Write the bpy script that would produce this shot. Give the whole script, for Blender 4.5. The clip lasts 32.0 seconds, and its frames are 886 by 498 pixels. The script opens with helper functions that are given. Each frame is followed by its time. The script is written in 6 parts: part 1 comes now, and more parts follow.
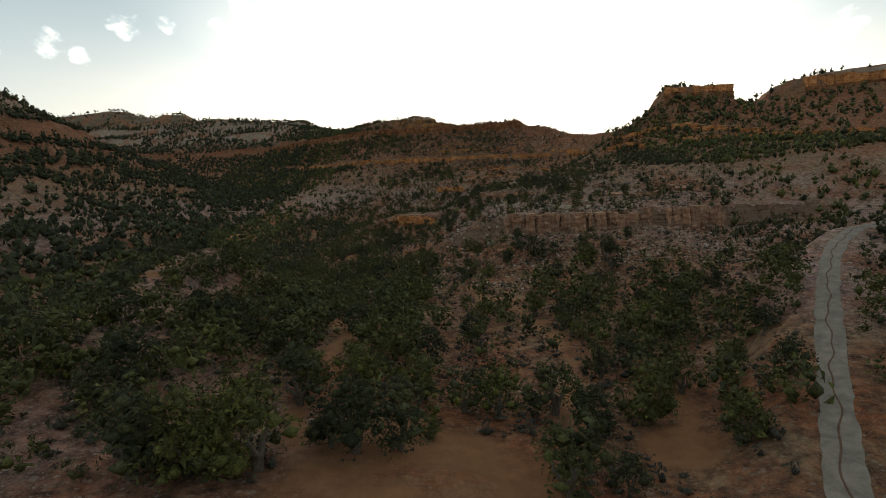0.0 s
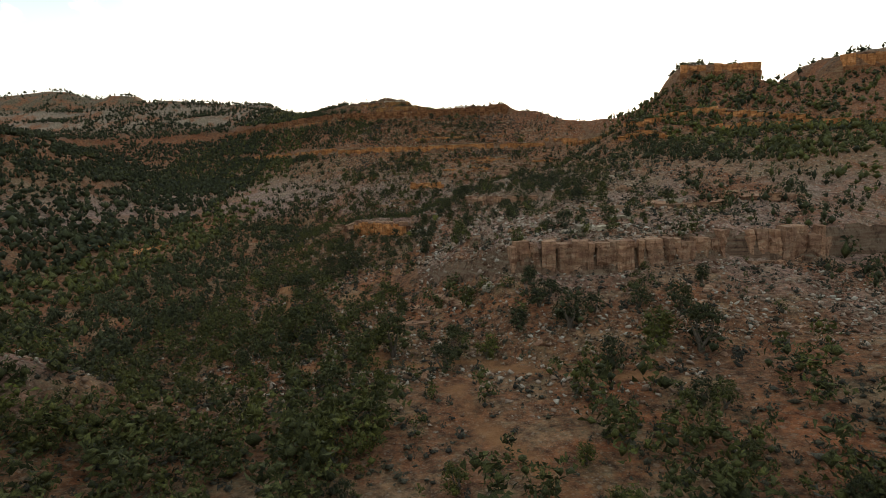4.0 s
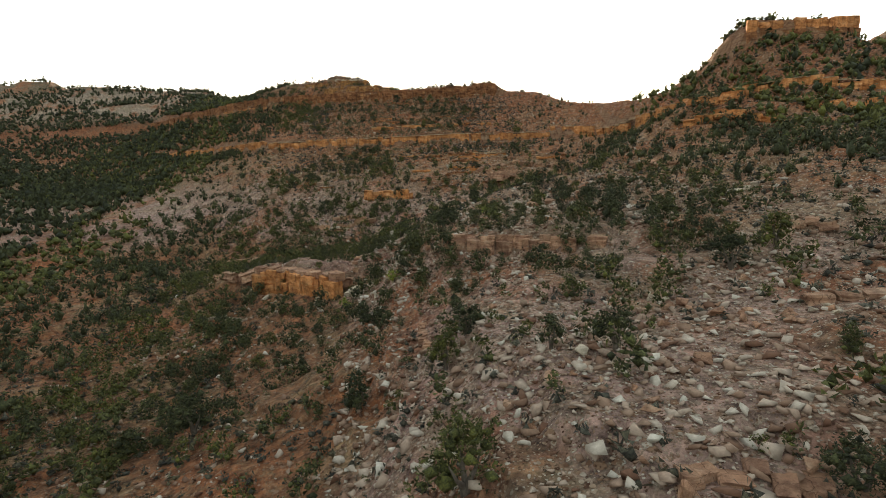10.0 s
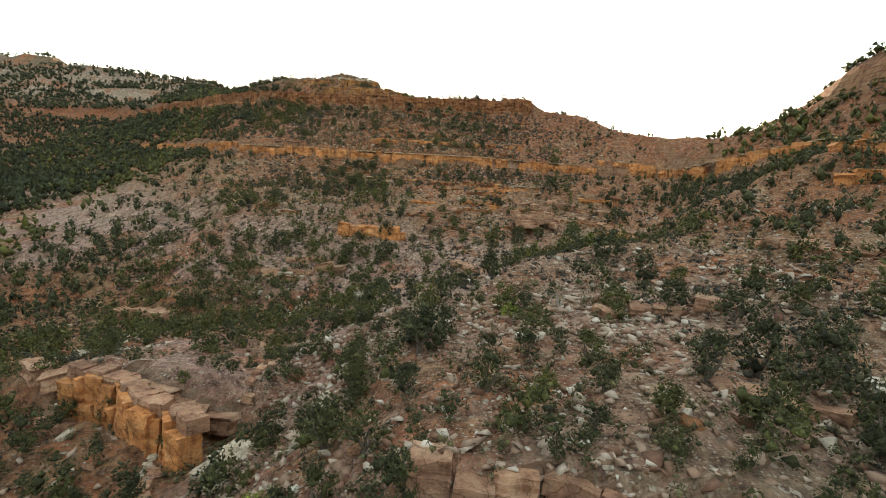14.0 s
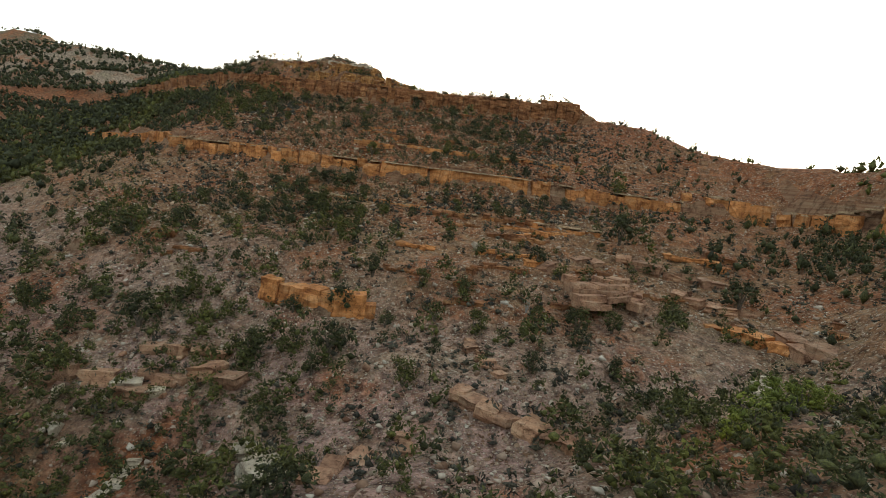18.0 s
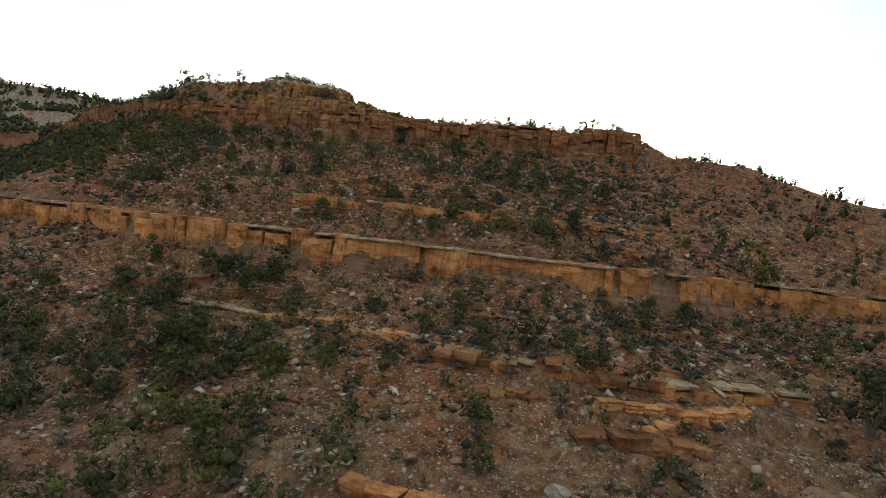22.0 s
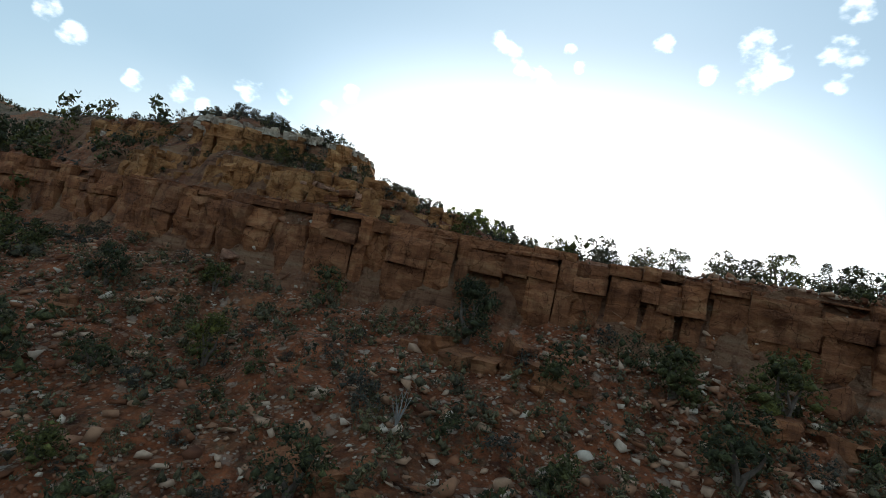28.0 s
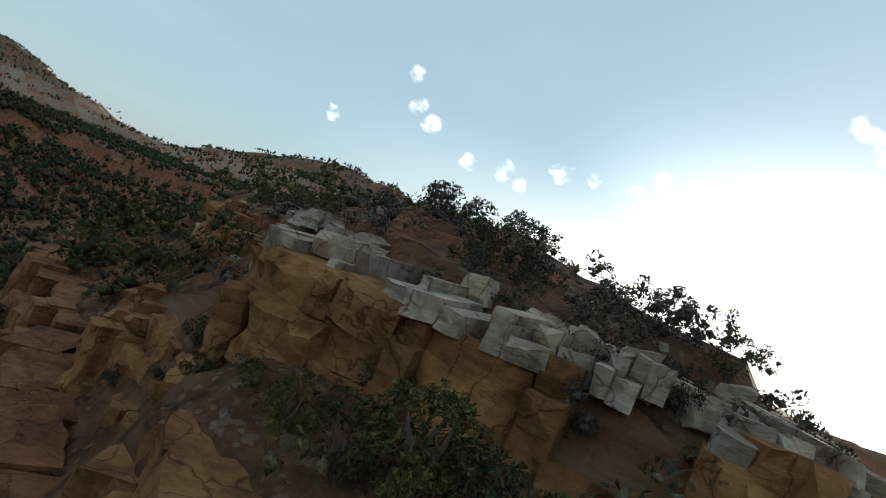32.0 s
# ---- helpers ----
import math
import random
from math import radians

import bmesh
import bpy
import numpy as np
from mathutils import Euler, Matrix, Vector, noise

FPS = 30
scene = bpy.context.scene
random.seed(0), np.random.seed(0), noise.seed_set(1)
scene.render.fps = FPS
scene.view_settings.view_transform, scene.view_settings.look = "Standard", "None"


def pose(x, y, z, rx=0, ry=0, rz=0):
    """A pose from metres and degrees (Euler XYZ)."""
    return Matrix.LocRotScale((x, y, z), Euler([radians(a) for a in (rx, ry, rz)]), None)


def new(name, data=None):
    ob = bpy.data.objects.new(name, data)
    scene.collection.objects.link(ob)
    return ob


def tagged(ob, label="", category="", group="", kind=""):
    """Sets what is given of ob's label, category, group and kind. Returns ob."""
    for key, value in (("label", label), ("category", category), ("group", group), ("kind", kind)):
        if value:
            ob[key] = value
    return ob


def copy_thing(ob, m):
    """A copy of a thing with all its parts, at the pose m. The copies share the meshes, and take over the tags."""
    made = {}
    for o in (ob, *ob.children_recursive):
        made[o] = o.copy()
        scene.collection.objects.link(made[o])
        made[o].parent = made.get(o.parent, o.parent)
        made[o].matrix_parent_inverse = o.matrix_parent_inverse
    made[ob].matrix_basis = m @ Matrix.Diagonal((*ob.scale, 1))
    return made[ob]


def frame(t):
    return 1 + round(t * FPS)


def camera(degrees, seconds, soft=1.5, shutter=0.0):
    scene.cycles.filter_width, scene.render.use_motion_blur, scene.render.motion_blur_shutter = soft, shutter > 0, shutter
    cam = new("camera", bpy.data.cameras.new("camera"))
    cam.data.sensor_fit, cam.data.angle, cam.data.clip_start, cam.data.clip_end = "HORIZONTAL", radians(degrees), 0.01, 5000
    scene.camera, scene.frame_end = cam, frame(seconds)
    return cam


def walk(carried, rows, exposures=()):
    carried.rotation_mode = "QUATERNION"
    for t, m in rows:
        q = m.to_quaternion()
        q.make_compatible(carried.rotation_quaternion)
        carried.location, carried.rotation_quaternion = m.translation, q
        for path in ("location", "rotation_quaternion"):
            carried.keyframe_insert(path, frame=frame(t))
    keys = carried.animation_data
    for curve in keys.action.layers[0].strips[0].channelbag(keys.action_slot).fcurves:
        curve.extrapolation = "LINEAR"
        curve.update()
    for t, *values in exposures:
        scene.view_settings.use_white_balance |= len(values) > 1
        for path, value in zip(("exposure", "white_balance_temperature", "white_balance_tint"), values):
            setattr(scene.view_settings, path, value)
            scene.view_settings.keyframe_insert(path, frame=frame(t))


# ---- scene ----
cam = camera(78.4, 32.0, soft=0.5)
ROWS = [
    (0.0, -1.55, 2.54, 45.7, 82.93, 2.2, -0.57),
    (0.5, -1.41, 9.35, 46.44, 82.94, 2.53, -0.83),
    (1.0, -1.23, 16.1, 47.2, 82.6, 2.65, -1.23),
    (1.5, -1.0, 22.74, 47.92, 82.39, 2.77, -1.71),
    (2.0, -0.77, 29.12, 48.54, 81.97, 2.29, -1.94),
    (2.5, -0.57, 35.28, 49.06, 81.89, 2.64, -2.01),
    (3.0, -0.38, 41.28, 49.42, 81.81, 2.71, -2.25),
    (3.5, -0.08, 47.37, 49.6, 81.44, 1.99, -2.82),
    (5.5, 1.5, 73.18, 48.42, 81.48, 2.28, -3.37),
    (6.0, 1.66, 80.08, 48.6, 81.17, 2.48, -3.74),
    (6.5, 1.78, 87.12, 48.96, 80.85, 2.51, -4.33),
    (7.0, 1.95, 94.2, 49.46, 80.92, 2.33, -4.63),
    (7.5, 2.2, 101.17, 49.99, 81.03, 2.85, -4.7),
    (8.0, 2.61, 107.97, 50.49, 81.21, 3.16, -4.8),
    (8.5, 3.19, 114.63, 50.87, 81.19, 3.52, -4.91),
    (9.0, 3.96, 121.34, 51.13, 81.3, 3.59, -5.06),
    (9.5, 4.89, 128.16, 51.29, 81.14, 3.38, -5.34),
    (10.0, 5.89, 134.99, 51.37, 80.75, 2.28, -5.76),
    (10.5, 6.88, 141.76, 51.45, 80.73, 1.06, -6.06),
    (11.0, 7.86, 148.36, 51.53, 80.59, -0.3, -5.93),
    (11.5, 8.86, 154.8, 51.7, 81.17, -0.84, -5.34),
    (12.0, 9.87, 161.15, 52.0, 81.62, -1.0, -5.38),
    (12.5, 10.84, 167.45, 52.46, 81.89, -1.18, -5.12),
    (13.0, 11.79, 173.66, 53.02, 82.35, -1.69, -4.64),
    (13.5, 12.71, 179.79, 53.55, 82.85, -2.42, -4.02),
    (14.0, 13.42, 186.03, 54.01, 82.77, -3.71, -3.59),
    (14.5, 13.99, 192.43, 54.33, 82.68, -4.82, -2.97),
    (16.5, 16.09, 219.98, 54.46, 83.44, -6.58, -2.63),
    (17.0, 16.67, 227.14, 55.26, 83.39, -7.21, -2.3),
    (17.5, 17.22, 234.26, 56.19, 83.32, -7.53, -1.96),
    (18.0, 17.65, 241.3, 57.11, 83.89, -7.56, -1.99),
    (18.5, 17.95, 248.24, 57.93, 84.27, -7.38, -2.13),
    (19.0, 18.07, 255.08, 58.69, 85.05, -7.26, -2.2),
    (19.5, 18.02, 261.83, 59.4, 85.68, -7.22, -2.18),
    (20.0, 17.89, 268.51, 60.06, 86.2, -6.97, -2.3),
    (20.5, 17.75, 275.18, 60.73, 86.28, -6.9, -2.32),
    (21.0, 17.59, 281.82, 61.46, 86.51, -6.89, -2.73),
    (21.5, 17.4, 288.51, 62.34, 87.39, -6.72, -2.97),
    (22.0, 17.13, 295.23, 63.43, 88.12, -6.47, -2.89),
    (22.5, 16.82, 301.95, 64.69, 89.22, -6.12, -2.69),
    (23.0, 16.56, 308.64, 66.04, 89.89, -5.81, -2.76),
    (23.5, 16.31, 315.25, 67.48, 89.83, -5.56, -3.0),
    (24.0, 16.08, 321.77, 69.02, 89.76, -5.2, -3.29),
    (24.5, 15.81, 328.31, 70.67, 90.38, -5.11, -3.53),
    (26.5, 14.17, 355.41, 77.57, 90.60, -6.02, -2.51),
    (27.0, 13.80, 361.70, 79.18, 90.83, -7.76, -0.63),
    (27.5, 13.52, 368.21, 80.93, 92.13, -9.32, 2.12),
    (28.0, 12.78, 374.61, 82.83, 93.59, -11.82, 5.02),
    (28.5, 11.90, 380.69, 84.54, 93.34, -14.64, 8.30),
    (29.0, 10.65, 386.28, 86.08, 92.31, -18.20, 11.41),
    (29.5, 8.98, 391.68, 87.48, 91.74, -20.17, 16.99),
    (30.0, 6.96, 396.63, 88.82, 91.30, -23.21, 22.09),
    (30.5, 4.94, 401.06, 90.09, 90.47, -24.20, 25.42),
    (31.0, 2.36, 405.36, 91.46, 91.66, -22.50, 28.54),
    (31.5, -0.29, 409.02, 92.58, 93.62, -20.63, 31.66),
    (32.0, -3.10, 412.38, 93.75, 92.83, -22.40, 35.85),
]
EXPOSURES = [(0.0, 0.65, 7600, 13), (3.0, 1.02, 7700, 13), (6.0, 1.42, 7900, 13.5), (9.0, 1.55, 7900, 12.5), (13.0, 2.25, 7900, 11.5), (18.0, 1.7, 7900, 12.5), (21.0, 1.6, 7850, 12.5), (24.0, 1.22, 7300, 11), (26.5, 1.05, 6750, 10), (28.0, 0.75, 6150, 9), (30.0, 0.65, 6150, 9), (32.0, 0.7, 6400, 8)]
walk(cam, [(t, pose(x, y, z, rx, ry, rz)) for t, x, y, z, rx, ry, rz in ROWS], EXPOSURES)

# ---- sky and sun ----
SUN_AZ, SUN_EL = 6.0, 5.0      # degrees right of north (+y), and above the level

STREAK = [(-4.6 + 1.1 * k, 25.2 - 0.62 * k, 1.3) for k in range(8)]      # a long thin cloud
CLOUDS = STREAK + [(3.2, 25.2, 0.9), (4.6, 23.9, 0.8), (-43.1, 14.1, 1.3), (-52.9, 11.1, 1.1), (-45, 15.2, 1.2), (-46.5, 18, 1.2), (-20.5, 14.9, 1.1), (-38, 12, 1.2), (-28.4, 14.4, 1.6), (-25, 15, 1.2), (-18.7, 16.9, 1.2),
                   (21, 26.7, 2.0), (23, 25.2, 1.8), (28, 25.6, 2.0), (12.5, 26.6, 1.2), (17, 24.2, 1.2), (21.2, 23.5, 1.8), (28.6, 29.2, 1.6), (27.9, 23.7, 1.4), (38.8, 18.5, 1.6), (35.8, 20.8, 1.4), (38.1, 15.2, 1.5), (36.5, 11.5, 1.6),
                   (-34, 12.6, 1.5), (-32, 11.6, 1.0), (-40, 35, 5.0), (60, 34, 6.0), (120, 30, 7.0), (-120, 40, 7.0), (170, 35, 8.0)]


def make_world():
    w = bpy.data.worlds.new("sky")
    w.use_nodes = True
    scene.world = w
    nt = w.node_tree
    nt.nodes.clear()
    link = nt.links.new

    def calc(op, a, b=0.0, c=0.0):
        n = nt.nodes.new("ShaderNodeMath")
        n.operation = op
        for k, v in enumerate((a, b, c)):
            if isinstance(v, (int, float)):
                n.inputs[k].default_value = v
            else:
                link(v, n.inputs[k])
        return n.outputs[0]

    out, bg = nt.nodes.new("ShaderNodeOutputWorld"), nt.nodes.new("ShaderNodeBackground")
    sky = nt.nodes.new("ShaderNodeTexSky")
    sky.sky_type, sky.sun_disc = "NISHITA", False
    sky.sun_elevation, sky.sun_rotation = radians(SUN_EL), radians(SUN_AZ)
    sky.air_density, sky.dust_density, sky.ozone_density = 1.0, 1.0, 2.0
    way = nt.nodes.new("ShaderNodeTexCoord").outputs["Generated"]
    sep = nt.nodes.new("ShaderNodeSeparateXYZ")
    link(way, sep.inputs[0])
    up = calc("MAXIMUM", calc("ADD", sep.outputs[2], 0.08), 0.03)
    flat = nt.nodes.new("ShaderNodeCombineXYZ")
    link(calc("DIVIDE", sep.outputs[0], up), flat.inputs[0])
    link(calc("DIVIDE", sep.outputs[1], up), flat.inputs[1])

    def cover(scale, detail, lo, hi, sx):
        m = nt.nodes.new("ShaderNodeMapping")
        m.inputs["Scale"].default_value = (scale, scale * sx, 1)
        m.inputs["Rotation"].default_value = (0, 0, radians(24))
        m.inputs["Location"].default_value = (1.3, 4.2, 0)
        link(flat.outputs[0], m.inputs["Vector"])
        n = nt.nodes.new("ShaderNodeTexNoise")
        n.inputs["Scale"].default_value, n.inputs["Detail"].default_value, n.inputs["Roughness"].default_value = 1.0, detail, 0.55
        link(m.outputs[0], n.inputs["Vector"])
        r = nt.nodes.new("ShaderNodeMapRange")
        r.interpolation_type = "SMOOTHSTEP"
        link(n.outputs["Fac"], r.inputs["Value"])
        r.inputs["From Min"].default_value, r.inputs["From Max"].default_value = lo, hi
        return r.outputs[0]

    puff = nt.nodes.new("ShaderNodeTexNoise")
    puff.inputs["Scale"].default_value, puff.inputs["Detail"].default_value = 34.0, 7.0
    puffs = nt.nodes.new("ShaderNodeMapping")
    puffs.inputs["Scale"].default_value = (1, 1, 1.5)
    link(way, puffs.inputs["Vector"])
    link(puffs.outputs[0], puff.inputs["Vector"])
    ragged = calc("MULTIPLY", calc("SUBTRACT", puff.outputs["Fac"], 0.52), 3.6)
    wisps = cover(0.9, 4, 0.45, 0.8, 0.7)

    def eased(v, lo, hi):
        n = nt.nodes.new("ShaderNodeMapRange")
        n.interpolation_type = "SMOOTHSTEP"
        link(v, n.inputs["Value"])
        n.inputs["From Min"].default_value, n.inputs["From Max"].default_value = lo, hi
        return n.outputs[0]

    def towards(azimuth, elevation):
        d = nt.nodes.new("ShaderNodeVectorMath")
        d.operation = "DOT_PRODUCT"
        link(way, d.inputs[0])
        a, e = radians(azimuth), radians(elevation)
        d.inputs[1].default_value = (math.sin(a) * math.cos(e), math.cos(a) * math.cos(e), math.sin(e))
        return d.outputs["Value"]

    # a few small fair-weather clouds
    small = 0.0
    for azimuth, elevation, wide in CLOUDS:
        small = calc("MAXIMUM", small, eased(towards(azimuth, elevation), math.cos(radians(wide * 1.1)), 1.0))
    small = calc("MULTIPLY", eased(calc("ADD", small, ragged), 0.4, 1.2), calc("MULTIPLY", eased(small, 0.02, 0.35), 0.8))
    # thin bright haze round the sun, thinner away from it
    side = towards(SUN_AZ, SUN_EL)
    near = calc("MULTIPLY", calc("POWER", eased(side, 0.76, 0.99), 1.7), calc("SUBTRACT", 1.0, calc("MULTIPLY", eased(sep.outputs[2], 0.2, 0.46), 0.85)))
    low = calc("SUBTRACT", 1.0, eased(sep.outputs[2], 0.1, 0.3))
    veil = calc("MAXIMUM", near, calc("MULTIPLY", eased(side, 0.45, 0.95), calc("MULTIPLY", low, 0.85)))
    haze = calc("ADD", 0.66, calc("MULTIPLY", wisps, 0.1))
    cloud = calc("MINIMUM", calc("MAXIMUM", calc("MAXIMUM", small, veil), haze), 1.0)
    glow = calc("ADD", calc("ADD", 3.5, calc("MULTIPLY", small, 4.0)), calc("ADD", calc("MULTIPLY", veil, 3.0), calc("MULTIPLY", near, 4.0)))
    white = nt.nodes.new("ShaderNodeVectorMath")
    white.operation = "SCALE"
    tone = nt.nodes.new("ShaderNodeMix")
    tone.data_type = "RGBA"
    link(calc("MAXIMUM", veil, small), tone.inputs[0])
    tone.inputs[6].default_value, tone.inputs[7].default_value = (0.68, 0.91, 1.06, 1), (1.0, 0.975, 0.93, 1)
    link(tone.outputs[2], white.inputs[0])
    link(glow, white.inputs["Scale"])
    mix = nt.nodes.new("ShaderNodeMix")
    mix.data_type = "RGBA"
    link(cloud, mix.inputs[0])
    link(sky.outputs[0], mix.inputs[6])
    link(white.outputs[0], mix.inputs[7])
    bg.inputs["Strength"].default_value = 0.14
    link(mix.outputs[2], bg.inputs["Color"])
    link(bg.outputs[0], out.inputs["Surface"])


make_world()
sun = new("sun", bpy.data.lights.new("sun", "SUN"))
sun.data.energy, sun.data.angle, sun.data.color = 3.0, radians(0.6), (1.0, 0.86, 0.66)
sun.rotation_euler = (radians(90 - SUN_EL), 0, radians(180 - SUN_AZ))


# ---- noise on arrays ----
def hashed(i, j, seed):
    n = (i.astype(np.int64) * 374761393 + j.astype(np.int64) * 668265263 + seed * 974634777) & 0x7FFFFFFF
    n = ((n ^ (n >> 13)) * 1274126177) & 0x7FFFFFFF
    n = ((n ^ (n >> 15)) * 2246822519) & 0x7FFFFFFF
    return ((n ^ (n >> 16)) & 0xFFFFFF) / float(0xFFFFFF)


def vnoise(x, y, seed):
    """Smooth noise from -1 to 1."""
    i, j = np.floor(x), np.floor(y)
    u, v = x - i, y - j
    u, v = u * u * u * (u * (u * 6 - 15) + 10), v * v * v * (v * (v * 6 - 15) + 10)
    a, b = hashed(i, j, seed), hashed(i + 1, j, seed)
    c, d = hashed(i, j + 1, seed), hashed(i + 1, j + 1, seed)
    return 2 * (a + (b - a) * u + (c - a) * v + (a - b - c + d) * u * v) - 1


def fbm(x, y, size, seed, octaves=4, gain=0.5):
    total, amp, x, y = 0.0, 1.0, x / size, y / size
    for k in range(octaves):
        total = total + amp * vnoise(x, y, seed + k)
        x, y, amp = x * 2.03 + 11.3, y * 2.03 + 5.7, amp * gain
    return total


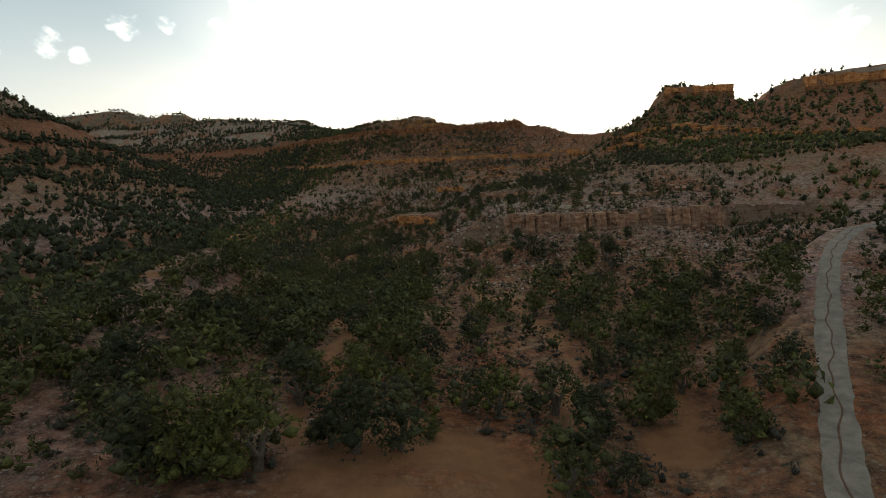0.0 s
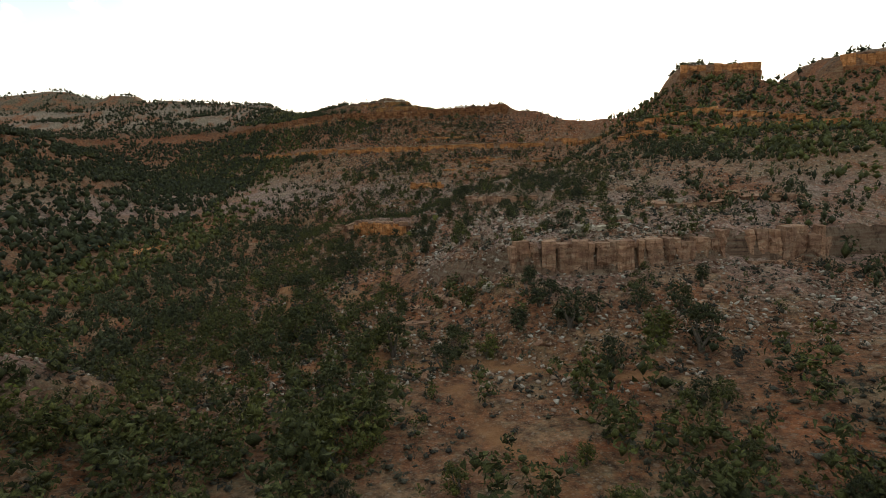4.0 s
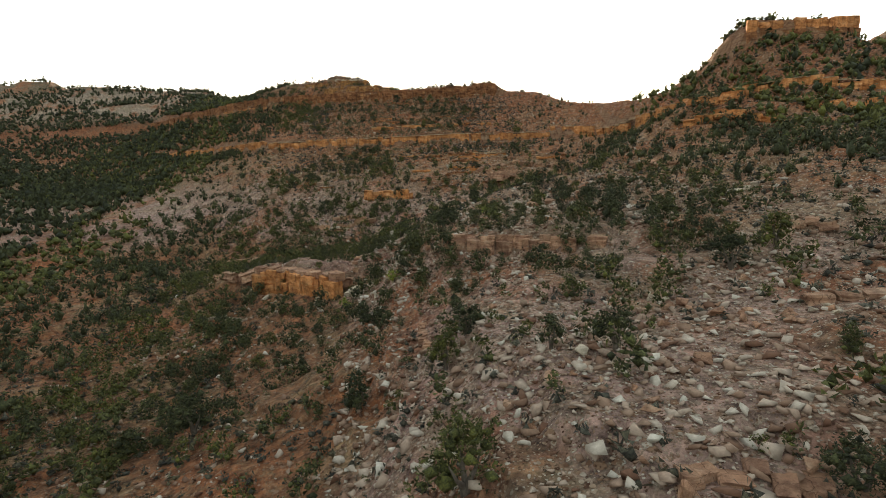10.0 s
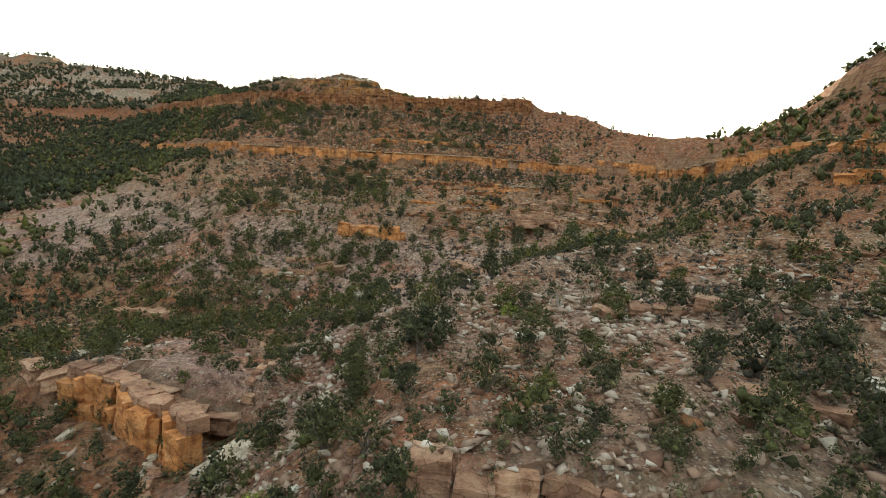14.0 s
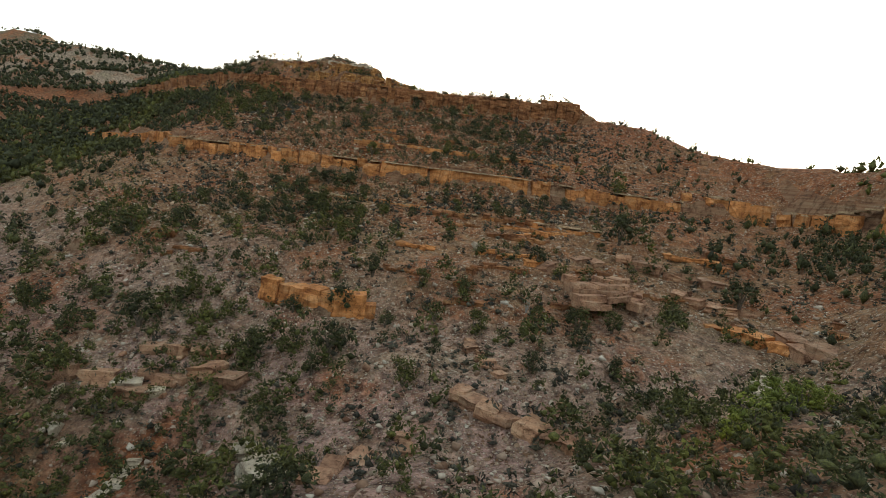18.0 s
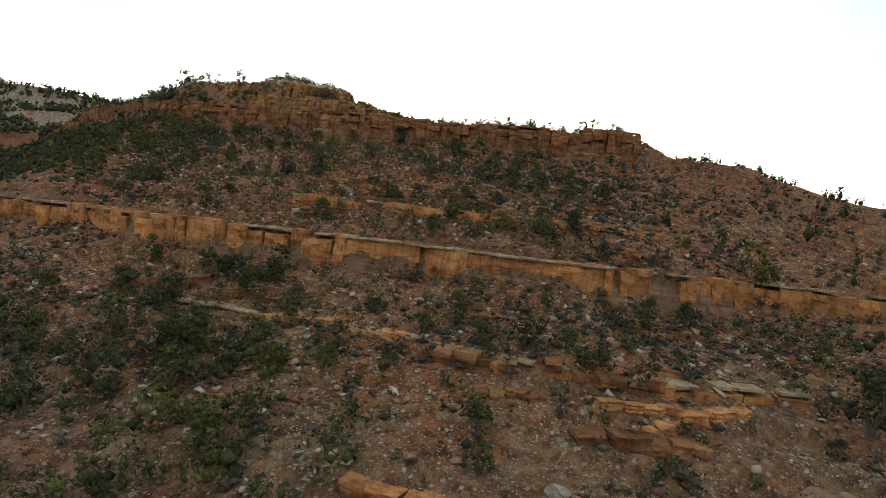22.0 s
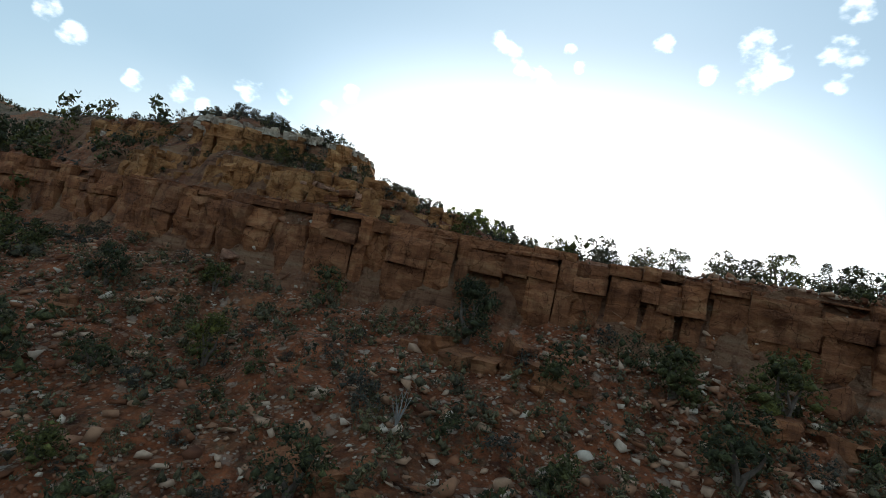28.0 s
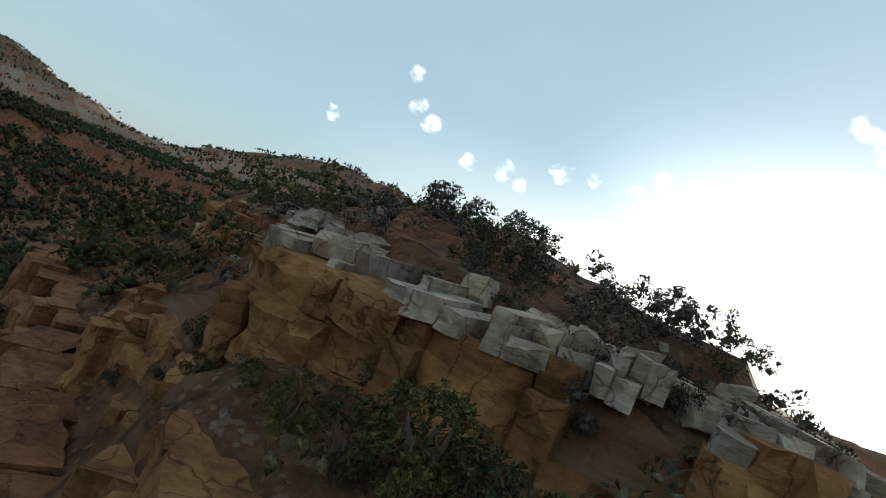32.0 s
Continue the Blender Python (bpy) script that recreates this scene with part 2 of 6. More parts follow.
# ---- the landform: slope lines of the canyon side, station by station from west to east ----
STATIONS = [-400, -180, -90, -45, -20, -12, -2.9, -0.9, 4, 8, 15, 30, 60, 65, 78, 95, 115, 126, 130, 160, 167, 200, 205.5, 270, 500]
LINES = [   # name, ways north at each station, heights at each station
    ("start", [-60, -60, -60, -60, -60, -60, -60, -60, -60, -60, -60, -60, -60, -60, -60, -60, -60, -60, -60, -60, -60, -60, -60, -60, -60],
     [40, 34, 30, 31, 30, 29.6, 29.2, 29.1, 28.7, 28.5, 28, 28, 33, 34.1, 37, 40, 42.3, 43.5, 44, 47.3, 48.1, 51.1, 51.8, 56, 70]),
    ("near", [60, 60, 60, 60, 60, 60, 60, 60, 60, 60, 60, 60, 60, 60, 60, 60, 60, 60, 60, 60, 60, 60, 60, 60, 60],
     [40, 30, 29, 32, 28, 26.8, 25.6, 25.2, 24.7, 24.5, 24, 25, 35, 35.8, 38, 41, 43.9, 45.4, 46, 49.3, 50.1, 53.1, 53.8, 58, 72]),
    ("wash", [140, 140, 130, 125, 125, 125.4, 125.8, 125.9, 123.9, 121.7, 118, 115, 118, 118, 118, 118, 119.1, 119.8, 120, 120, 120, 120, 120, 120, 120],
     [40, 27, 23, 22, 22, 22.2, 22.4, 22.5, 22.9, 23.3, 24, 25, 27, 27.6, 29, 31, 36.1, 39, 40, 44.2, 45.1, 49.5, 50.4, 58, 74]),
    ("cliff_a_foot", [180, 180, 175, 170, 168, 166.4, 164.8, 164.3, 157.9, 151.7, 141, 140.5, 147, 147, 147, 148, 149.1, 149.8, 150, 150, 150, 150, 150, 150, 150],
     [42, 28, 22.5, 21.5, 21.5, 22.5, 23.5, 23.8, 25.9, 27.7, 31, 31, 31, 30.7, 30, 31, 37.3, 40.7, 42, 45.3, 46.2, 51.5, 52.4, 60, 76]),
    ("cliff_a_top", [190, 190, 185, 180, 178, 174.8, 171.6, 170.6, 163.1, 156.1, 144, 142.5, 149.5, 149.4, 149, 150, 152.9, 154.4, 155, 155, 155, 155, 155, 155, 155],
     [42, 28, 22.5, 21.5, 22, 24, 26, 26.6, 29.4, 31.8, 36, 36.6, 36, 36, 36, 36, 40, 42.2, 43, 46.3, 47.2, 52.5, 53.4, 60, 76]),
    ("shelf_foot", [217, 217, 212, 209, 209, 206.2, 203.4, 202.5, 203.5, 204.9, 207.5, 203.6, 192, 190.6, 187, 187, 187, 187, 187, 187, 187, 187, 187, 187, 187],
     [43.8, 29.8, 22.9, 21, 21.5, 24.1, 26.6, 27.4, 30.5, 33.1, 37.6, 38.4, 43.5, 44.2, 46.2, 47.1, 48.4, 49.1, 49.4, 52, 52.6, 57.1, 58, 63.7, 77.8]),
    ("shelf", [220, 220, 215, 212, 212, 209.2, 206.4, 205.5, 206.5, 207.9, 210.5, 206.2, 195, 193.6, 190, 190, 190, 190, 190, 190, 190, 190, 190, 190, 190],
     [44, 30, 23, 21, 21.5, 24.1, 26.7, 27.5, 31.4, 34.9, 40.9, 41.3, 44, 44.8, 47, 48, 49.1, 49.8, 50, 52.5, 53.1, 57.5, 58.4, 64, 78]),
    ("bluff_foot", [240, 240, 240, 240, 244, 240.4, 236.8, 235.7, 238.5, 241.9, 248, 250, 262, 262, 262, 255, 250, 236.8, 232, 228.7, 227.9, 225.3, 224.8, 220, 220],
     [46, 32, 24, 22, 25.5, 26.9, 28.3, 28.7, 31.4, 33.8, 38, 42, 48.5, 50, 54, 56, 57, 57, 57, 57, 57, 58.1, 58.8, 66, 80]),
    ("bluff_top", [252, 252, 252, 252, 247, 243.8, 240.6, 239.6, 243.3, 247.5, 255, 257, 268, 271.3, 280, 275, 257, 246, 242, 238.7, 237.9, 235.3, 234.8, 230, 230],
     [46, 32, 24, 23, 31.5, 32, 32.5, 32.7, 34.5, 36.1, 39, 43.5, 49, 51.6, 58.5, 66, 58, 58, 58, 58, 58, 59.1, 59.8, 67, 80]),
    ("gully", [330, 320, 300, 292, 286, 286.4, 286.8, 286.9, 286.7, 286.5, 286, 284, 300, 303.3, 312, 315, 259, 252.4, 250, 243.3, 241.9, 239.3, 238.8, 234, 234],
     [50, 38, 27, 24, 25, 26.8, 28.6, 29.2, 30.4, 31.4, 33, 37, 41, 43.4, 49.5, 59.5, 58.1, 58.4, 58.5, 58.5, 58.5, 59.8, 60.6, 68, 80]),
    ("ledge", [560, 480, 385, 335, 320, 319.2, 318.4, 318.1, 316.4, 314.8, 312, 306, 318, 321.3, 330, 335, 260.5, 257.2, 256, 248.5, 246.9, 243.3, 242.8, 238, 238],
     [60, 46, 43, 43, 43, 43, 43, 43, 42.7, 42.5, 42, 42, 44, 45.8, 50.5, 58.5, 58.2, 58.8, 59, 59, 59, 60.5, 61.4, 69, 80]),
    ("ledge_b", [600, 520, 420, 362, 355, 353.8, 352.6, 352.2, 350.4, 348.8, 346, 341, 342, 342.3, 343, 347, 262, 260.5, 260, 250.8, 248.9, 245.3, 244.8, 240, 240],
     [66, 55, 54, 54, 54, 54, 54, 54, 54, 54, 54, 54.5, 54.5, 54.4, 54, 59, 58.3, 59.5, 60, 60, 60, 61.5, 62.4, 70, 80]),
    ("cliff_b_foot", [640, 530, 440, 375, 364, 362, 360, 359.4, 358.2, 357.4, 356, 351, 355, 354.2, 352, 353, 263.5, 263.1, 263, 253, 250.9, 247.3, 246.8, 242, 242],
     [70, 60, 58.5, 58.5, 58.5, 58.3, 58.1, 58, 58, 58, 58, 58, 58, 58, 58, 59.5, 58.4, 58.1, 58, 58, 58, 60.2, 61.6, 70, 80]),
    ("cliff_b_top", [645, 535, 443, 377, 366, 364, 362, 361.4, 360.2, 359.4, 358, 353, 357, 356.3, 354.5, 356, 266.5, 266.1, 266, 256, 253.9, 250.3, 249.8, 245, 245],
     [72, 64, 62.5, 62.5, 62.5, 62.3, 62.1, 62, 62, 62, 62, 62, 62, 62, 62, 63, 62.2, 62.1, 62, 62, 62, 63.9, 65, 73, 82]),
    ("cap_foot", [760, 600, 470, 426, 417.5, 415.5, 413, 412.5, 411.5, 410.5, 409, 407, 403, 398, 385, 368, 330, 314, 312, 308, 309, 309, 312, 300, 300],
     [84, 86, 81, 81, 81, 81, 81, 81, 81, 81, 81, 80, 81, 79.5, 78, 69.5, 73, 84, 86, 87, 83, 84, 87, 96, 100]),
    ("cap_top", [764, 606, 474, 428.5, 419.3, 417, 414.2, 413.7, 412.8, 411.8, 411, 409, 405, 401.4, 392, 373, 342, 319, 314.5, 310.5, 312, 313, 314.5, 303, 303],
     [92, 94, 87, 87, 86.3, 86.3, 86, 86, 86, 86.1, 86.2, 86, 88, 82.5, 80.6, 72.8, 71.3, 82.5, 94, 92.3, 83, 84.5, 95.5, 102, 104]),
    ("tier_foot", [773.6, 617.4, 480.6, 431.8, 420, 418, 416, 416, 415.5, 414.5, 415, 413.2, 409.2, 405.8, 396.8, 375.4, 345.6, 322.6, 319, 314, 316, 317, 319, 310.2, 310.2],
     [93.2, 96.4, 88.2, 87.9, 86.6, 86.6, 86.6, 86.5, 86.3, 86.3, 86.4, 86.1, 88, 82.5, 81.2, 73.1, 71.6, 82.5, 94.3, 92.5, 83.5, 84.7, 96.5, 102.6, 104.6]),
    ("crown_foot", [780, 625, 485, 434, 420.8, 418.8, 417.2, 417.2, 416.8, 416, 418, 416, 412, 408.7, 400, 377, 348, 325, 322, 317, 319, 320, 322, 315, 315],
     [94, 98, 89, 88.5, 89.4, 89.4, 89.4, 89.2, 89.5, 88.6, 87.2, 86.2, 88, 82.5, 81.6, 73.3, 71.8, 82.5, 94.5, 92.5, 83.5, 84.7, 96.5, 103, 105]),
    ("crown_base", [782.2, 633.2, 487.8, 435.6, 423.3, 422, 423.6, 423, 423, 423, 422, 420.4, 418.6, 415, 405.5, 379.2, 350.2, 327.8, 324.2, 319, 321, 322, 324, 317.8, 317.8],
     [95.7, 102.4, 90.1, 91, 91, 91, 91, 89.5, 89.5, 88.6, 87.2, 86.2, 88, 82.2, 81.6, 73.4, 72, 82.5, 94.5, 92.5, 83.5, 84.7, 96.5, 103, 105]),
    ("crown_top", [784, 640, 490, 437, 424.6, 423.4, 424.8, 424, 424, 424, 424, 424, 424, 420.1, 410, 381, 352, 330, 326, 321, 323, 324, 326, 320, 320],
     [97, 106, 91, 93, 93.4, 93.5, 93.4, 89.6, 89.5, 88.6, 87.2, 86.2, 88, 82, 81.6, 73.5, 72.1, 82.5, 93.5, 92.5, 83.5, 84.7, 96.5, 103, 105]),
    ("crest", [830, 670, 510, 450, 432, 432, 431, 428, 430, 432, 432, 432, 432, 428.7, 420, 386, 362, 346, 345, 341, 343, 344, 346, 345, 345],
     [105, 121, 94, 95, 96.5, 95, 93.5, 89.4, 89, 88.1, 86.8, 85, 84, 80.5, 79.6, 73.8, 72.3, 75, 85, 90, 82.5, 84, 95, 102, 106]),
    ("back", [1000, 900, 760, 600, 560, 552, 544, 541.5, 537.3, 534.7, 530, 530, 530, 530, 530, 500, 482.9, 473.4, 470, 470, 470, 470, 470, 470, 470],
     [120, 100, 80, 60, 56, 54.4, 52.8, 52.3, 50.9, 49.9, 48, 46, 45, 45, 45, 45, 47.9, 49.4, 50, 51.7, 52.1, 54.7, 55.2, 60, 70]),
    ("end", [1500, 1500, 1500, 1500, 1500, 1500, 1500, 1500, 1500, 1500, 1500, 1500, 1500, 1500, 1500, 1500, 1500, 1500, 1500, 1500, 1500, 1500, 1500, 1500, 1500],
     [150, 130, 110, 80, 70, 67.6, 65.2, 64.5, 62.9, 61.9, 60, 58, 56, 55.7, 55, 55, 55, 55, 55, 55, 55, 55, 55, 58, 66]),
]
GX0, GX1, GY0, GY1, GSTEP = -400.0, 500.0, -60.0, 1500.0, 1.0


def plan_heights():
    xs = np.arange(GX0, GX1 + GSTEP, GSTEP)
    ys = np.arange(GY0, GY1 + GSTEP, GSTEP)
    kernel = np.exp(-0.5 * (np.arange(-12, 13) / 1.7) ** 2)
    kernel /= kernel.sum()

    def along(values):
        v = np.interp(xs, STATIONS, values)
        return np.convolve(np.pad(v, 12, mode="edge"), kernel, mode="valid")
    wy = np.array([along(a) for _, a, _ in LINES])
    wz = np.array([along(b) for _, _, b in LINES])
    wy = np.maximum.accumulate(wy + np.arange(len(LINES))[:, None] * 1e-3, axis=0)
    return np.array([np.interp(ys, wy[:, i], wz[:, i]) for i in range(len(xs))])


PLAN = plan_heights()
WASH_Y = [-200, 60, 120, 200, 300, 400, 500, 600, 700, 900]
WASH_X = [-70, -75, -70, -70, -75, -120, -180, -235, -290, -420]
FLANK_D = [0, 40, 90, 170, 260, 420, 900]
FLANK_H = [0, 3, 16, 46, 66, 74, 84]
RIDGES = [  # far ridges: points (x, y, z) and the slope of their sides
    ([(-1400, 640, 190), (-1000, 640, 165), (-850, 660, 142), (-770, 690, 122), (-700, 700, 108), (-640, 770, 126), (-600, 800, 148), (-454, 834, 165), (-395, 800, 149), (-300, 755, 140), (-185, 690, 126), (-120, 690, 100)], 0.42),
    ([(-60, 1100, 92), (60, 1100, 97), (150, 1100, 116), (260, 1090, 121), (400, 1050, 114), (1100, 950, 80)], 0.3),
    ([(-420, 60, 120), (-300, 250, 114), (-290, 350, 110), (-370, 480, 90), (-500, 560, 92), (-700, 640, 98)], 0.45),
]

KNOB = [(-46, 104, 35.2), (-44.5, 88, 33.6), (-42, 66, 31.5), (-38, 45, 29.5)]   # bare spine west of the road

ROAD = [(10, 5, 24.5), (19, 26, 25.4), (22.5, 33, 26.0), (25, 37, 26.8), (29, 43.2, 28.0), (34, 50.7, 29.2), (42, 62.4, 31.5), (49.5, 72.6, 33.6), (56, 80, 34.9), (63, 86, 36), (76, 89, 37.5), (110, 92, 42)]


def beside(x, y, line):
    """Distance from a line of (x, y, z) points, and the line's height there."""
    best, z = np.full(x.shape, 1e6), np.zeros(x.shape)
    for (ax, ay, az), (bx, by, bz) in zip(line, line[1:]):
        dx, dy = bx - ax, by - ay
        t = np.clip(((x - ax) * dx + (y - ay) * dy) / (dx * dx + dy * dy), 0, 1)
        d = np.hypot(x - ax - t * dx, y - ay - t * dy)
        z = np.where(d < best, az + (bz - az) * t, z)
        best = np.minimum(best, d)
    return best, z


def plan_at(x, y):
    u = np.clip((x - GX0) / GSTEP, 0, PLAN.shape[0] - 1.001)
    v = np.clip((y - GY0) / GSTEP, 0, PLAN.shape[1] - 1.001)
    i, j = u.astype(int), v.astype(int)
    a, b = u - i, v - j
    return (PLAN[i, j] * (1 - a) * (1 - b) + PLAN[i + 1, j] * a * (1 - b) + PLAN[i, j + 1] * (1 - a) * b + PLAN[i + 1, j + 1] * a * b)


def ridge_at(x, y, points, slope, flat=8.0):
    best = np.full(x.shape, -1e3)
    for (ax, ay, az), (bx, by, bz) in zip(points, points[1:]):
        dx, dy = bx - ax, by - ay
        s = np.clip(((x - ax) * dx + (y - ay) * dy) / (dx * dx + dy * dy), 0, 1)
        d = np.hypot(x - ax - s * dx, y - ay - s * dy)
        best = np.maximum(best, az + (bz - az) * s - slope * np.maximum(d - flat, 0))
    return best


def smax(a, b, k):
    h = np.clip(0.5 + 0.5 * (a - b) / k, 0, 1)
    return b + (a - b) * h + k * h * (1 - h)


# bands of rock of the canyon's sides: foot, top and where each one weakens
BANDS = [(30, 33.5), (44, 47.5), (58, 61), (70, 73), (79, 89), (102, 111), (117, 127), (140, 150)]


def strata(h, x, y):
    w = fbm(x, y, 70.0, 40, 2)
    xs, hs = [-100.0], [-100.0]
    for lo, hi in BANDS:
        mid, half = (lo + hi) / 2, (hi - lo) / 2
        xs += [mid - half / 9, mid + half / 9]
        hs += [lo, hi]
    xs.append(500.0), hs.append(500.0)
    return h + (np.interp(h, xs, hs) - h) * np.clip(0.7 + 0.6 * w, 0, 1)


def ground_at(x, y):
    """The ground's height at arrays of places."""
    x, y = np.asarray(x, float), np.asarray(y, float)
    wx = x + 1.6 * fbm(x, y, 22.0, 1, 3) + 0.5 * fbm(x, y, 5.0, 7, 2)
    wy = y + 1.1 * fbm(x, y, 18.0, 11, 3) + 0.7 * fbm(x, y, 4.0, 17, 2)
    h = plan_at(wx, wy)
    xf = np.interp(wy, WASH_Y, WASH_X)
    zf = np.interp(wy, [0, 200, 300, 400, 600, 800], [27, 21.5, 25, 34, 66, 95])
    left = zf + np.interp(xf - wx + 14 * fbm(x, y, 60.0, 50, 3), FLANK_D, FLANK_H)
    left = np.minimum(left, np.interp(wy, [-200, 350, 450, 600, 800], [112, 106, 88, 92, 108]))
    left = np.where(wx < xf + 15, left, -100)
    left = strata(left, x, y)
    h = smax(h, left, 3.0)
    far = np.full(x.shape, -1e3)
    for points, slope in RIDGES:
        far = np.maximum(far, ridge_at(wx + 25 * fbm(x, y, 160.0, 70, 3), wy + 25 * fbm(x, y, 150.0, 75, 3), points, slope))
    far = strata(far, x, y)
    h = smax(h, ridge_at(wx, wy, KNOB, 0.7, 2.0), 2.0)
    h = smax(h, far, 4.0)
    steep = np.clip((y - 90) / 60, 0.35, 1)
    h = h + steep * (0.75 * fbm(x, y, 14.0, 21, 3) + 0.3 * fbm(x, y, 2.4, 27, 3))
    k = h / 1.7 + 0.8 * fbm(x, y, 30.0, 33, 2)          # thin beds of rock that stand out of the slopes
    f = k - np.floor(k)
    bed = 1.7 * (np.floor(k) + np.clip((f - 0.62) / 0.3, 0, 1)) - 1.7 * k + 0.85
    h = h + steep * bed * np.clip(0.1 + 0.75 * fbm(x, y, 12.0, 37, 2), 0, 0.75)
    road_d, road_z = beside(x, y, ROAD)
    w = np.clip((road_d - 2.2) / 7.0, 0, 1)
    w = w * w * (3 - 2 * w)
    return road_z * (1 - w) + h * w


# ---- materials ----
def material(name, rough=0.9):
    m = bpy.data.materials.new(name)
    m.use_nodes = True
    nt = m.node_tree
    b = nt.nodes["Principled BSDF"]
    b.inputs["Roughness"].default_value = rough
    b.inputs["Specular IOR Level"].default_value = 0.2
    return m, nt, b


def noise_tex(nt, size, detail=6.0, rough=0.6, vec=None):
    n = nt.nodes.new("ShaderNodeTexNoise")
    n.inputs["Scale"].default_value = 1.0 / size
    n.inputs["Detail"].default_value = detail
    n.inputs["Roughness"].default_value = rough
    if vec is not None:
        nt.links.new(vec, n.inputs["Vector"])
    return n.outputs["Fac"]


def ramp(nt, fac, stops):
    r = nt.nodes.new("ShaderNodeValToRGB")
    el = r.color_ramp.elements
    while len(el) < len(stops):
        el.new(0.5)
    for e, (p, c) in zip(el, stops):
        e.position, e.color = p, (*c, 1) if len(c) == 3 else c
    nt.links.new(fac, r.inputs["Fac"])
    return r.outputs["Color"]


def mixed(nt, fac, a, b, mode="MIX"):
    n = nt.nodes.new("ShaderNodeMix")
    n.data_type, n.blend_type = "RGBA", mode
    for k, v in ((0, fac), (6, a), (7, b)):
        if isinstance(v, (int, float)):
            n.inputs[k].default_value = v
        elif isinstance(v, tuple):
            n.inputs[k].default_value = (*v, 1)
        else:
            nt.links.new(v, n.inputs[k])
    return n.outputs[2]


def math_node(nt, op, a, b=0.0):
    n = nt.nodes.new("ShaderNodeMath")
    n.operation = op
    for k, v in ((0, a), (1, b)):
        if isinstance(v, (int, float)):
            n.inputs[k].default_value = v
        else:
            nt.links.new(v, n.inputs[k])
    return n.outputs[0]


def stretched(nt, vec, sx, sy, sz):
    n = nt.nodes.new("ShaderNodeMapping")
    n.inputs["Scale"].default_value = (sx, sy, sz)
    nt.links.new(vec, n.inputs["Vector"])
    return n.outputs[0]


def bumped(nt, b, height, strength, distance):
    n = nt.nodes.new("ShaderNodeBump")
    n.inputs["Strength"].default_value, n.inputs["Distance"].default_value = strength, distance
    nt.links.new(height, n.inputs["Height"])
    nt.links.new(n.outputs[0], b.inputs["Normal"])


